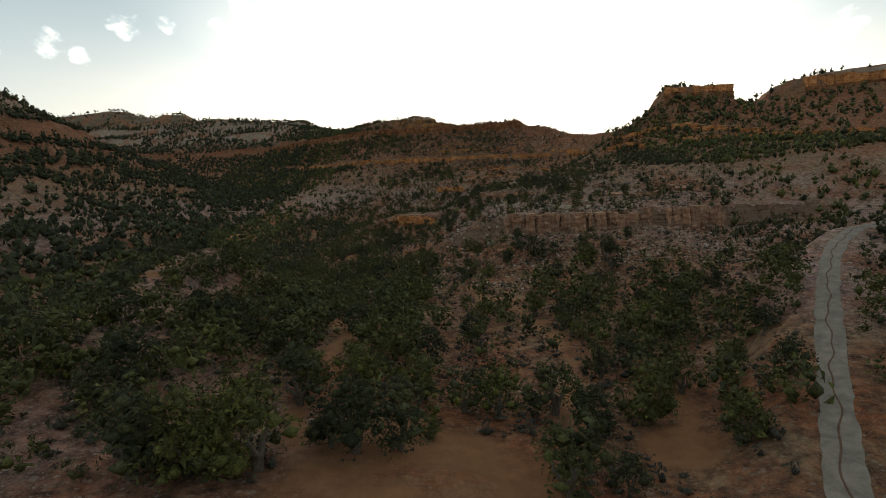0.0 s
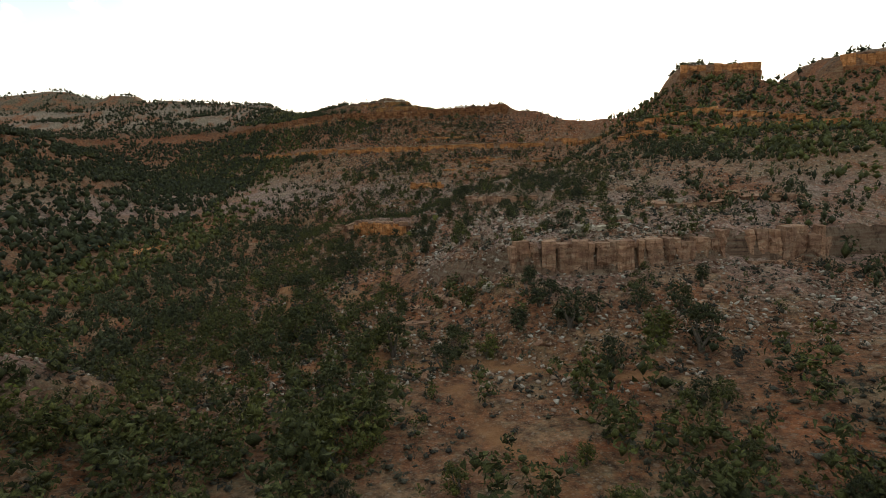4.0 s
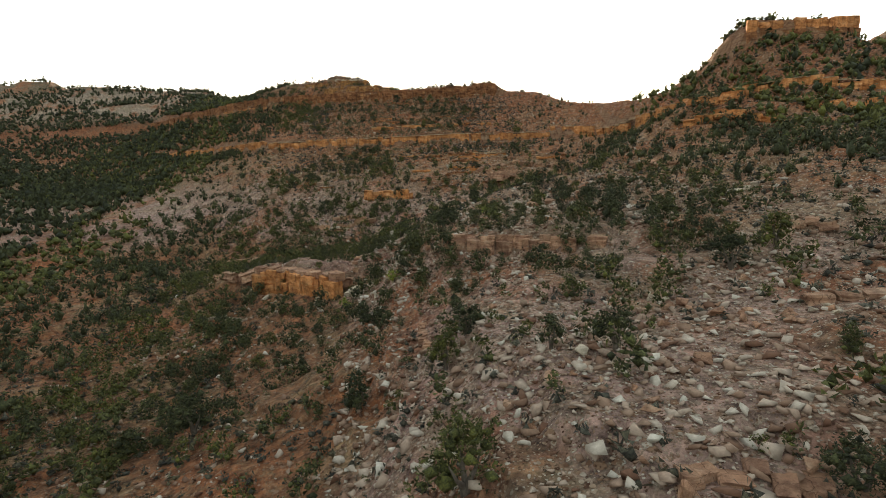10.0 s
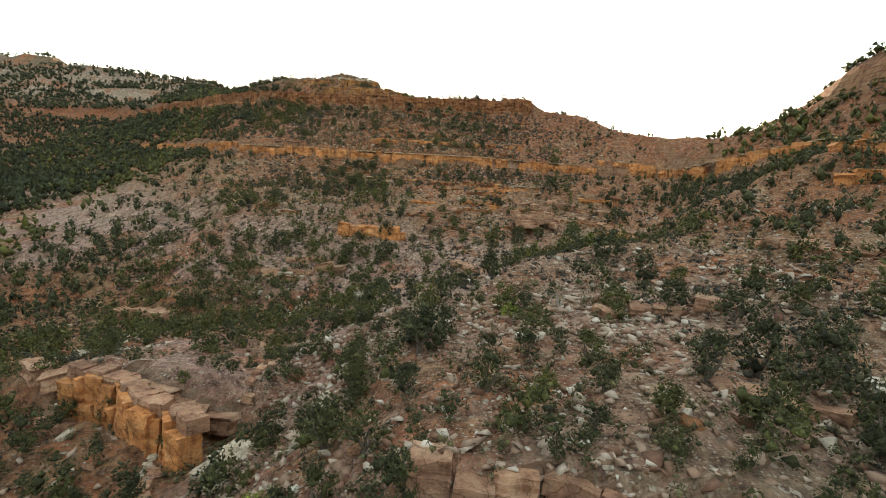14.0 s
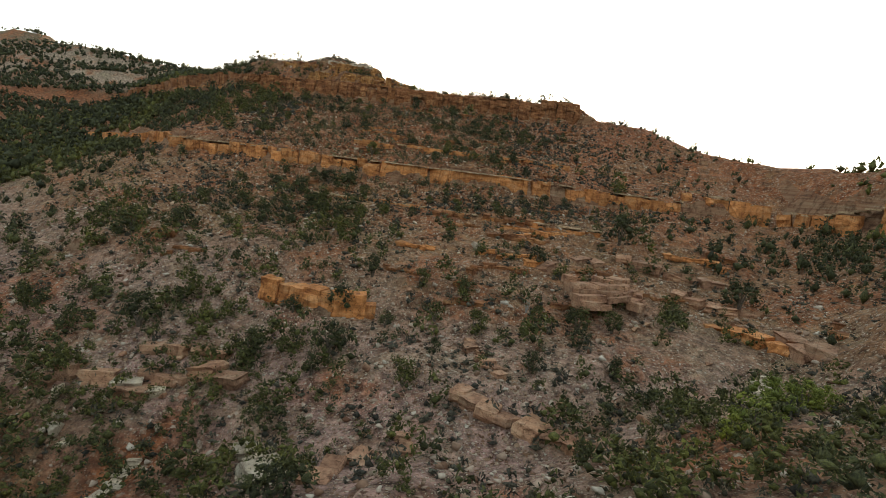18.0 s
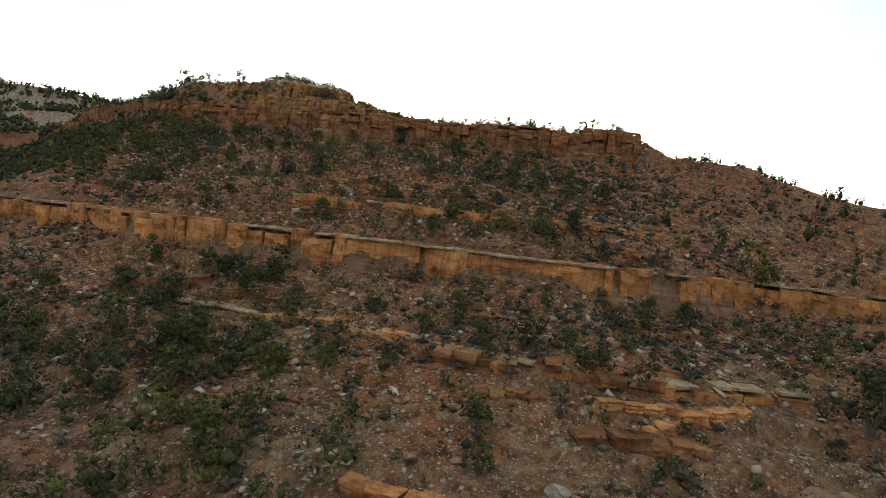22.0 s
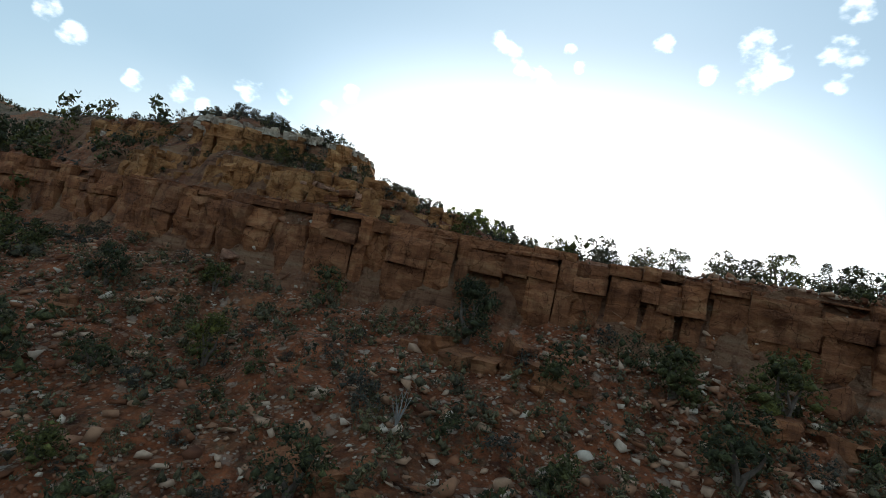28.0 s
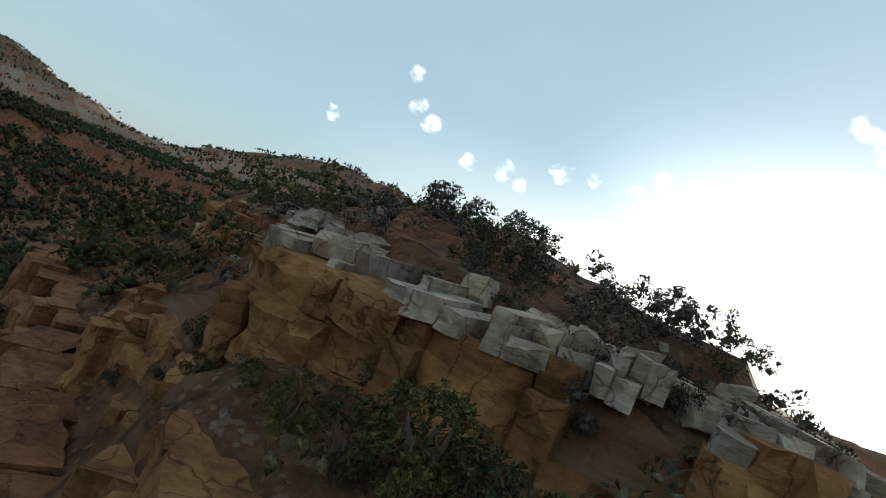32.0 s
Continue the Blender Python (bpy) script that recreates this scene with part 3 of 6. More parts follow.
def ground_material():
    m, nt, b = material("ground", 0.95)
    geo = nt.nodes.new("ShaderNodeNewGeometry")
    pos = geo.outputs["Position"]
    nsep, psep = nt.nodes.new("ShaderNodeSeparateXYZ"), nt.nodes.new("ShaderNodeSeparateXYZ")
    nt.links.new(geo.outputs["True Normal"], nsep.inputs[0])
    nt.links.new(pos, psep.inputs[0])
    # the beds' own colours, by height
    wob = math_node(nt, "MULTIPLY", noise_tex(nt, 25.0, 4, 0.6, pos), 14.0)
    level = math_node(nt, "DIVIDE", math_node(nt, "ADD", psep.outputs["Z"], math_node(nt, "SUBTRACT", wob, 7.0)), 170.0)
    bed = ramp(nt, level, [(z / 170, c) for z, c in (
        (22, (0.2, 0.08, 0.038)), (28, (0.22, 0.092, 0.046)), (33, (0.36, 0.21, 0.178)), (40, (0.345, 0.208, 0.16)), (48, (0.25, 0.122, 0.064)), (59, (0.265, 0.095, 0.04)), (68, (0.25, 0.078, 0.03)),
        (86, (0.2, 0.064, 0.027)), (95, (0.13, 0.075, 0.045)), (104, (0.3, 0.21, 0.155)), (126, (0.28, 0.2, 0.15)), (134, (0.13, 0.09, 0.055)))])
    red = ramp(nt, noise_tex(nt, 16.0, 5, 0.65, pos), [(0.48, (0, 0, 0)), (0.6, (0.85, 0.85, 0.85))])
    soil = mixed(nt, red, bed, (0.275, 0.088, 0.036))
    tan = ramp(nt, noise_tex(nt, 9.0, 5, 0.65, stretched(nt, pos, 1.0, 1.0, 2.0)), [(0.52, (0, 0, 0)), (0.62, (0.4, 0.4, 0.4))])
    soil = mixed(nt, mixed(nt, 1.0, tan, ramp(nt, level, [(0.33, (1, 1, 1)), (0.42, (0.15, 0.15, 0.15))]), "MULTIPLY"), soil, (0.3, 0.215, 0.125))
    grass = ramp(nt, noise_tex(nt, 11.0, 5, 0.7, stretched(nt, pos, 1.0, 1.0, 0.4)), [(0.52, (0, 0, 0)), (0.66, (0.4, 0.4, 0.4))])
    soil = mixed(nt, grass, soil, (0.15, 0.128, 0.07))
    tuft = ramp(nt, noise_tex(nt, 0.55, 3, 0.6, pos), [(0.56, (0, 0, 0)), (0.64, (1, 1, 1))])
    soil = mixed(nt, math_node(nt, "MULTIPLY", tuft, 0.45), soil, (0.1, 0.095, 0.06))
    fine = ramp(nt, noise_tex(nt, 1.3, 8, 0.75, pos), [(0.36, (0.16, 0.13, 0.12)), (0.5, (0.95, 0.94, 0.93)), (0.64, (1.9, 1.85, 1.8))])
    soil = mixed(nt, 0.85, soil, fine, "MULTIPLY")
    jig = nt.nodes.new("ShaderNodeTexNoise")
    jig.inputs["Scale"].default_value, jig.inputs["Detail"].default_value = 3.0, 4.0
    nt.links.new(pos, jig.inputs["Vector"])
    relief = None
    for size, share in ((0.8, 0.6), (0.42, 0.36), (0.2, 0.3)):
        bent = nt.nodes.new("ShaderNodeVectorMath")
        bent.operation = "MULTIPLY_ADD"
        bent.inputs[1].default_value = (size * 0.9, size * 0.9, size * 0.9)
        nt.links.new(jig.outputs["Color"], bent.inputs[0])
        nt.links.new(pos, bent.inputs[2])
        vor = nt.nodes.new("ShaderNodeTexVoronoi")
        vor.inputs["Scale"].default_value = 1.0 / size
        nt.links.new(bent.outputs[0], vor.inputs["Vector"])
        pick = nt.nodes.new("ShaderNodeSeparateColor")
        nt.links.new(vor.outputs["Color"], pick.inputs[0])
        stones = ramp(nt, vor.outputs["Distance"], [(0.3, (1, 1, 1)), (0.42, (0, 0, 0))])
        one = ramp(nt, pick.outputs[0], [(share, (0, 0, 0)), (share + 0.02, (1, 1, 1))])
        some = ramp(nt, noise_tex(nt, 6.0 + size * 6, 4, 0.65, pos), [(0.34, (0.3, 0.3, 0.3)), (0.5, (1, 1, 1))])
        some = mixed(nt, 1.0, some, ramp(nt, level, [(0.165, (0.25, 0.25, 0.25)), (0.2, (1, 1, 1)), (0.4, (0.8, 0.8, 0.8)), (0.47, (0.6, 0.6, 0.6)), (0.515, (0.25, 0.25, 0.25))]), "MULTIPLY")
        colour = ramp(nt, pick.outputs[1], [(0.0, (0.1, 0.04, 0.022)), (0.3, (0.29, 0.145, 0.084)), (0.7, (0.43, 0.29, 0.2)), (1.0, (0.6, 0.5, 0.4))])
        there = mixed(nt, 1.0, mixed(nt, 1.0, stones, some, "MULTIPLY"), one, "MULTIPLY")
        soil = mixed(nt, there, soil, colour)
        proud = math_node(nt, "MULTIPLY", there, size * 0.5)
        relief = proud if relief is None else math_node(nt, "ADD", relief, proud)
    track = nt.nodes.new("ShaderNodeAttribute")
    track.attribute_name = "track"
    dirt = ramp(nt, noise_tex(nt, 2.5, 6, 0.7, pos), [(0.3, (0.27, 0.11, 0.046)), (0.7, (0.42, 0.185, 0.082))])
    soil = mixed(nt, track.outputs["Fac"], soil, dirt)
    rock = ramp(nt, noise_tex(nt, 1.0, 6, 0.65, stretched(nt, pos, 0.12, 0.12, 1.6)),
                [(0.28, (0.0954, 0.045, 0.029)), (0.45, (0.273, 0.137, 0.0804)), (0.6, (0.332, 0.196, 0.119)), (0.75, (0.386, 0.291, 0.22))])
    crack = ramp(nt, noise_tex(nt, 1.0, 5, 0.7, stretched(nt, pos, 0.9, 0.9, 0.2)), [(0.36, (0.35, 0.3, 0.28)), (0.5, (1, 1, 1))])
    rock = mixed(nt, 0.8, rock, crack, "MULTIPLY")
    pale = ramp(nt, level, [(0.22, (0.78, 0.85, 0.92)), (0.34, (1, 1, 1)), (0.5, (0.85, 0.78, 0.7))])
    rock = mixed(nt, 1.0, rock, pale, "MULTIPLY")
    chalk = ramp(nt, level, [(0.565, (0, 0, 0)), (0.607, (0.85, 0.85, 0.85))])
    rock = mixed(nt, chalk, rock, (0.56, 0.47, 0.38))
    wall = ramp(nt, nsep.outputs["Z"], [(0.5, (1, 1, 1)), (0.66, (0, 0, 0))])
    nt.links.new(mixed(nt, wall, soil, rock), b.inputs["Base Color"])
    bumped(nt, b, math_node(nt, "ADD", math_node(nt, "MULTIPLY", noise_tex(nt, 0.9, 8, 0.8, pos), 0.5), relief), 1.0, 1.0)
    return m


def rock_material(name, dark, mid, light, beds=1.2):
    m, nt, b = material(name, 0.9)
    geo = nt.nodes.new("ShaderNodeNewGeometry")
    pos = geo.outputs["Position"]
    col = ramp(nt, noise_tex(nt, 1.0, 7, 0.7, stretched(nt, pos, 0.35, 0.35, beds)), [(0.3, dark), (0.5, mid), (0.7, light)])
    streak = ramp(nt, noise_tex(nt, 1.0, 5, 0.65, stretched(nt, pos, 1.3, 1.3, 0.18)), [(0.36, (0.5, 0.44, 0.41)), (0.5, (1, 1, 1)), (0.75, (1.2, 1.15, 1.05))])
    col = mixed(nt, 0.75, col, streak, "MULTIPLY")
    grain = ramp(nt, noise_tex(nt, 0.18, 6, 0.75, pos), [(0.3, (0.7, 0.7, 0.7)), (0.7, (1.25, 1.25, 1.25))])
    col = mixed(nt, 0.7, col, grain, "MULTIPLY")
    jig = nt.nodes.new("ShaderNodeTexNoise")
    jig.inputs["Scale"].default_value, jig.inputs["Detail"].default_value = 0.8, 4.0
    nt.links.new(pos, jig.inputs["Vector"])
    bent = nt.nodes.new("ShaderNodeVectorMath")
    bent.operation = "MULTIPLY_ADD"
    bent.inputs[1].default_value = (1.2, 1.2, 1.2)
    nt.links.new(jig.outputs["Color"], bent.inputs[0])
    nt.links.new(stretched(nt, pos, 0.8, 0.8, 0.55), bent.inputs[2])
    joint = nt.nodes.new("ShaderNodeTexVoronoi")
    joint.feature = "DISTANCE_TO_EDGE"
    joint.inputs["Scale"].default_value = 0.85
    nt.links.new(bent.outputs[0], joint.inputs["Vector"])
    col = mixed(nt, 1.0, col, ramp(nt, joint.outputs["Distance"], [(0.0, (0.42, 0.38, 0.35)), (0.02, (1, 1, 1))]), "MULTIPLY")
    info = nt.nodes.new("ShaderNodeObjectInfo")
    tint = ramp(nt, info.outputs["Random"], [(0.0, (0.78, 0.76, 0.75)), (0.5, (1, 0.97, 0.95)), (1.0, (1.18, 1.14, 1.08))])
    nt.links.new(mixed(nt, 1.0, col, tint, "MULTIPLY"), b.inputs["Base Color"])
    bumped(nt, b, noise_tex(nt, 0.5, 8, 0.75, stretched(nt, pos, 1, 1, 2.5)), 0.9, 0.25)
    return m


def stone_material(name, stops):
    m, nt, b = material(name, 0.92)
    geo = nt.nodes.new("ShaderNodeNewGeometry")
    col = ramp(nt, geo.outputs["Random Per Island"], stops)
    grain = ramp(nt, noise_tex(nt, 0.3, 5, 0.7, geo.outputs["Position"]), [(0.3, (0.7, 0.7, 0.7)), (0.7, (1.2, 1.2, 1.2))])
    nt.links.new(mixed(nt, 0.8, col, grain, "MULTIPLY"), b.inputs["Base Color"])
    return m


def leaf_material(name, dark, light, warm):
    m, nt, b = material(name, 0.75)
    geo = nt.nodes.new("ShaderNodeNewGeometry")
    col = ramp(nt, geo.outputs["Random Per Island"], [(0.0, dark), (1.0, light)])
    info = nt.nodes.new("ShaderNodeObjectInfo")
    near = noise_tex(nt, 7.0, 2, 0.5, geo.outputs["Position"])
    which = math_node(nt, "ADD", math_node(nt, "MULTIPLY", info.outputs["Random"], 0.55), math_node(nt, "MULTIPLY", near, 0.75))
    tint = ramp(nt, which, [(0.25, (0.62, 0.66, 0.66)), (0.6, (1, 1, 1)), (0.9, warm)])
    col = mixed(nt, 1.0, col, tint, "MULTIPLY")
    # random fine mottling multiplied into the leaf colour, darker and lighter
    mottle = ramp(nt, noise_tex(nt, 0.16, 4, 0.7, geo.outputs["Position"]), [(0.34, (0.35, 0.37, 0.4)), (0.52, (1, 1, 1)), (0.68, (1.5, 1.45, 1.3))])
    nt.links.new(mixed(nt, 1.0, col, mottle, "MULTIPLY"), b.inputs["Base Color"])
    bumped(nt, b, noise_tex(nt, 0.22, 4, 0.7, geo.outputs["Position"]), 1.0, 0.16)
    return m


def plain_material(name, a, c, size, rough=0.9):
    m, nt, b = material(name, rough)
    geo = nt.nodes.new("ShaderNodeNewGeometry")
    col = ramp(nt, noise_tex(nt, size, 7, 0.7, geo.outputs["Position"]), [(0.3, a), (0.7, c)])
    nt.links.new(col, b.inputs["Base Color"])
    bumped(nt, b, noise_tex(nt, size * 0.3, 6, 0.7, geo.outputs["Position"]), 0.5, 0.05)
    return m


GROUND = ground_material()
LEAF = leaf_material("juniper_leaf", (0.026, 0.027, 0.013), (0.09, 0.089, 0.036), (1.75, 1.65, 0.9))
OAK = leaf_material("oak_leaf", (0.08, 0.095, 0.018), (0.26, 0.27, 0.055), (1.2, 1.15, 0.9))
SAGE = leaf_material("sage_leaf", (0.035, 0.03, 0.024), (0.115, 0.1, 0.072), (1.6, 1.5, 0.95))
BARK = plain_material("bark", (0.07, 0.05, 0.038), (0.17, 0.13, 0.1), 0.3)
# near-black leaf tone: shade inside crowns put into colour; no mesh uses it
LEAF_SHADE = plain_material("shaded_leaf", (0.018, 0.02, 0.01), (0.045, 0.045, 0.022), 0.2)
DEAD = plain_material("dead_wood", (0.2, 0.18, 0.16), (0.34, 0.31, 0.28), 0.3)
GRAVEL = plain_material("gravel", (0.13, 0.1, 0.077), (0.27, 0.215, 0.168), 1.2)
RUT = plain_material("rut_soil", (0.09, 0.045, 0.03), (0.15, 0.08, 0.05), 0.6)
ORANGE = rock_material("orange_sandstone", (0.22, 0.074, 0.03), (0.53, 0.208, 0.076), (0.6, 0.31, 0.15))
PALE = rock_material("pale_rim_stone", (0.24, 0.15, 0.085), (0.4, 0.27, 0.165), (0.5, 0.37, 0.25))
OCHRE = rock_material("ochre_sandstone", (0.13, 0.05, 0.02), (0.34, 0.155, 0.058), (0.45, 0.25, 0.11))
BROWN = rock_material("brown_sandstone", (0.1, 0.038, 0.019), (0.26, 0.103, 0.045), (0.38, 0.195, 0.095))
PINK = rock_material("pink_sandstone", (0.19, 0.085, 0.055), (0.38, 0.2, 0.125), (0.48, 0.31, 0.21))
WHITE = rock_material("white_sandstone", (0.3, 0.22, 0.155), (0.47, 0.38, 0.29), (0.58, 0.5, 0.4))
STONE = stone_material("scree", [(0.0, (0.13, 0.055, 0.032)), (0.3, (0.26, 0.15, 0.1)), (0.6, (0.36, 0.245, 0.18)), (0.86, (0.44, 0.34, 0.265)), (1.0, (0.52, 0.44, 0.36))])
RUST = stone_material("rust_scree", [(0.0, (0.11, 0.04, 0.02)), (0.35, (0.25, 0.1, 0.048)), (0.62, (0.36, 0.195, 0.112)), (0.87, (0.46, 0.32, 0.22)), (1.0, (0.54, 0.44, 0.34))])

# ---- ground sheet ----
TRACKS = [
    [(-12, 22, 0), (-12, 33, 0), (-13, 44, 0), (-12, 52, 0), (-13, 62, 0), (-17, 80, 0)],
    [(3, 24, 0), (4, 35, 0), (7, 42, 0), (12, 55, 0), (13, 64, 0), (14, 76, 0), (9, 96, 0), (4, 115, 0)],
    [(-16, 126, 0), (-4, 127, 0), (4, 124, 0), (13, 119, 0), (26, 112, 0)],
    [(-4, 127, 0), (-10, 136, 0), (-23, 137, 0), (-27, 165, 0), (-30, 183, 0)],
    [(14, 40, 0), (17, 44, 0), (20, 52, 0)],
]
BARE = [(-3, 36, 9), (-47, 92, 2.6), (-46, 85, 2.8), (-44.5, 76, 2.6), (-42.5, 66, 2.2), (17, 43, 4), (-14, 164, 4), (-30, 180, 4)]


def track_at(x, y):
    wx, wy = x + 1.1 * fbm(x, y, 6.0, 61, 2), y + 1.1 * fbm(x, y, 6.0, 64, 2)
    near = np.full(x.shape, 1e6)
    for line in TRACKS:
        near = np.minimum(near, beside(wx, wy, line)[0])
    paths = np.clip((1.4 - near) / 0.9, 0, 1) * np.clip(0.75 + 0.5 * fbm(x, y, 9.0, 67, 3), 0.1, 0.9)
    for bx, by, r in BARE:
        paths = np.maximum(paths, np.clip((r + 0.6 - np.hypot(wx - bx, wy - by)) / 1.6, 0, 0.95) * np.clip(0.8 + 0.5 * fbm(x, y, 4.0, 69, 3), 0.2, 1))
    return paths


def spaced(lo, hi, step, out_lo, out_hi, grow):
    mid = list(np.arange(lo, hi + step * 0.5, step))
    s, v, up = step, hi, []
    while v < out_hi:
        s *= grow
        v += s
        up.append(v)
    s, v, down = step, lo, []
    while v > out_lo:
        s *= grow
        v -= s
        down.append(v)
    return np.array(down[::-1] + mid + up)


def sheet(name, xs, ys):
    x, y = np.meshgrid(xs, ys, indexing="ij")
    z = ground_at(x, y)
    n, k = len(xs), len(ys)
    me = bpy.data.meshes.new(name)
    co = np.stack([x, y, z], -1).reshape(-1, 3).astype(np.float32)
    i, j = np.meshgrid(np.arange(n - 1), np.arange(k - 1), indexing="ij")
    a = (i * k + j).ravel()
    quads = np.stack([a, a + k, a + k + 1, a + 1], 1).astype(np.int32)
    me.vertices.add(len(co))
    me.vertices.foreach_set("co", co.ravel())
    me.loops.add(quads.size)
    me.loops.foreach_set("vertex_index", quads.ravel())
    me.polygons.add(len(quads))
    me.polygons.foreach_set("loop_start", np.arange(0, quads.size, 4, dtype=np.int32))
    me.polygons.foreach_set("use_smooth", np.zeros(len(quads), bool))
    me.update()
    me.attributes.new("track", "FLOAT", "POINT").data.foreach_set("value", track_at(x, y).ravel().astype(np.float32))
    return me


XS = spaced(-42, 80, 0.95, -2600, 2600, 1.05)
YS = spaced(34, 432, 0.88, -1500, 3800, 1.05)
ground = new("ground", sheet("ground", XS, YS))
ground.data.materials.append(GROUND)
tagged(ground, "red-brown rocky canyon slopes with ledges and scree", "ground", kind="structure")


def height(x, y):
    return float(ground_at(np.array([x]), np.array([y]))[0])


# ---- small builders ----
def mesh_of(name, v, f):
    me = bpy.data.meshes.new(name)
    me.from_pydata(v, [], f)
    me.update()
    return me


def part(name, me, mat, parent, label=""):
    ob = new(name, me)
    if not me.materials:
        me.materials.append(mat)
    ob.parent = parent
    return tagged(ob, label)


def tri_mesh(name, v):
    me = bpy.data.meshes.new(name)
    n = len(v)
    me.vertices.add(n)
    me.vertices.foreach_set("co", v.astype(np.float32).ravel())
    me.loops.add(n)
    me.loops.foreach_set("vertex_index", np.arange(n, dtype=np.int32))
    me.polygons.add(n // 3)
    me.polygons.foreach_set("loop_start", np.arange(0, n, 3, dtype=np.int32))
    me.update()
    return me


def soup(name, v, f):
    """A mesh from arrays of vertices and of triangles."""
    me = bpy.data.meshes.new(name)
    me.vertices.add(len(v))
    me.vertices.foreach_set("co", v.astype(np.float32).ravel())
    me.loops.add(f.size)
    me.loops.foreach_set("vertex_index", f.astype(np.int32).ravel())
    me.polygons.add(len(f))
    me.polygons.foreach_set("loop_start", np.arange(0, f.size, 3, dtype=np.int32))
    me.update()
    return me


def block_mesh(seed, wild=0.12):
    """A joint block of sandstone, one metre each way, its foot's middle at the origin, worn and split."""
    r = random.Random(seed)
    bm = bmesh.new()
    bmesh.ops.create_cube(bm, size=1.0)
    for v in bm.verts:
        v.co += Vector((r.uniform(-wild, wild), r.uniform(-wild, wild), r.uniform(-wild, wild) * 0.6))
    bmesh.ops.subdivide_edges(bm, edges=bm.edges[:], cuts=3, use_grid_fill=True)
    shift = Vector((seed * 3.1, seed * 1.7, 0))
    beds = [(r.uniform(-0.07, 0.07), r.uniform(-0.07, 0.07)) for k in range(6)]
    for v in bm.verts:
        worn = max(0.0, max(abs(v.co.x) + abs(v.co.y), abs(v.co.x) + abs(v.co.z), abs(v.co.y) + abs(v.co.z)) - 0.93)
        v.co *= 1 - 0.3 * worn
        bx, by = beds[min(5, max(0, int((v.co.z + 0.5) * 5)))]
        v.co += Vector((bx, by, 0)) + 0.06 * noise.noise_vector(v.co * 1.9 + shift) + 0.05 * noise.noise_vector(v.co * 6.0 + shift)
        v.co.z += 0.5
    bmesh.ops.triangulate(bm, faces=bm.faces[:])
    me = bpy.data.meshes.new("block")
    bm.to_mesh(me)
    bm.free()
    return me


def stone_shape(seed):
    """An angular stone about one metre across: vertices and triangles."""
    r = np.random.default_rng(seed)
    bm = bmesh.new()
    pts = r.normal(0, 1, (8, 3))
    pts = pts / np.linalg.norm(pts, axis=1)[:, None] * r.uniform(0.42, 0.58, (8, 1)) * (1.0, 0.8, 0.55)
    for p in pts:
        bm.verts.new(p)
    out = bmesh.ops.convex_hull(bm, input=bm.verts[:])
    bmesh.ops.delete(bm, geom=[g for g in out["geom_interior"] if isinstance(g, bmesh.types.BMVert)], context="VERTS")
    bmesh.ops.triangulate(bm, faces=bm.faces[:])
    bm.verts.index_update()
    v = np.array([p.co[:] for p in bm.verts])
    f = np.array([[p.index for p in q.verts] for q in bm.faces])
    bm.free()
    return v, f


def tilted(n, r, k):
    a = r.uniform(0, 6.283, k)
    tx, ty = r.normal(0, n, k), r.normal(0, n, k)
    c, s = np.cos(a), np.sin(a)
    m = np.zeros((k, 3, 3))
    m[:, 0, 0], m[:, 0, 1], m[:, 1, 0], m[:, 1, 1], m[:, 2, 2] = c, -s, s, c, 1
    t = np.zeros((k, 3, 3))
    t[:, 0, 0] = t[:, 1, 1] = t[:, 2, 2] = 1
    t[:, 0, 2], t[:, 2, 0], t[:, 1, 2], t[:, 2, 1] = tx, -tx, ty, -ty
    return t @ m


def scattered(shapes, x, y, size, r, sink=0.15, lean=0.25, flat=1.0):
    """Many copies of some shapes on the ground, as one array of vertices and one of triangles."""
    z = ground_at(x, y)
    turn = tilted(lean, r, len(x))
    pick = r.integers(0, len(shapes), len(x))
    vs, fs, n = [], [], 0
    for k, (v, f) in enumerate(shapes):
        i = np.nonzero(pick == k)[0]
        if not len(i):
            continue
        scale = size[i][:, None, None] * np.array([1, 1, flat])
        q = np.einsum("nij,nvj->nvi", turn[i], v[None] * scale)
        q += np.stack([x[i], y[i], z[i] + size[i] * (0.28 * flat - sink)], 1)[:, None]
        vs.append(q.reshape(-1, 3))
        fs.append((f[None] + (n + np.arange(len(i)) * len(v))[:, None, None]).reshape(-1, 3))
        n += len(i) * len(v)
    return np.concatenate(vs), np.concatenate(fs)


def tube(points, radii, sides=6):
    v, f = [], []
    for i, (p, r) in enumerate(zip(points, radii)):
        d = Vector(points[min(i + 1, len(points) - 1)]) - Vector(points[max(i - 1, 0)])
        q = d.to_track_quat("Z", "Y")
        for k in range(sides):
            a = 6.2832 * k / sides
            v.append(tuple(Vector(p) + q @ Vector((r * math.cos(a), r * math.sin(a), 0))))
    for i in range(len(points) - 1):
        for k in range(sides):
            a, b = i * sides + k, i * sides + (k + 1) % sides
            f.append((a, b, b + sides, a + sides))
    return v, f


# ---- junipers ----
def ico():
    bm = bmesh.new()
    bmesh.ops.create_icosphere(bm, subdivisions=1, radius=1.0)
    v = np.array([p.co[:] for p in bm.verts])
    f = np.array([[p.index for p in q.verts] for q in bm.faces])
    bm.free()
    return v, f


ICO_V, ICO_F = ico()
OCT_V = np.array([(1, 0, 0), (0, 1, 0), (-1, 0, 0), (0, -1, 0), (0, 0, 1), (0, 0, -0.9)], float)
OCT_F = np.array([(0, 1, 4), (1, 2, 4), (2, 3, 4), (3, 0, 4), (1, 0, 5), (2, 1, 5), (3, 2, 5), (0, 3, 5)])


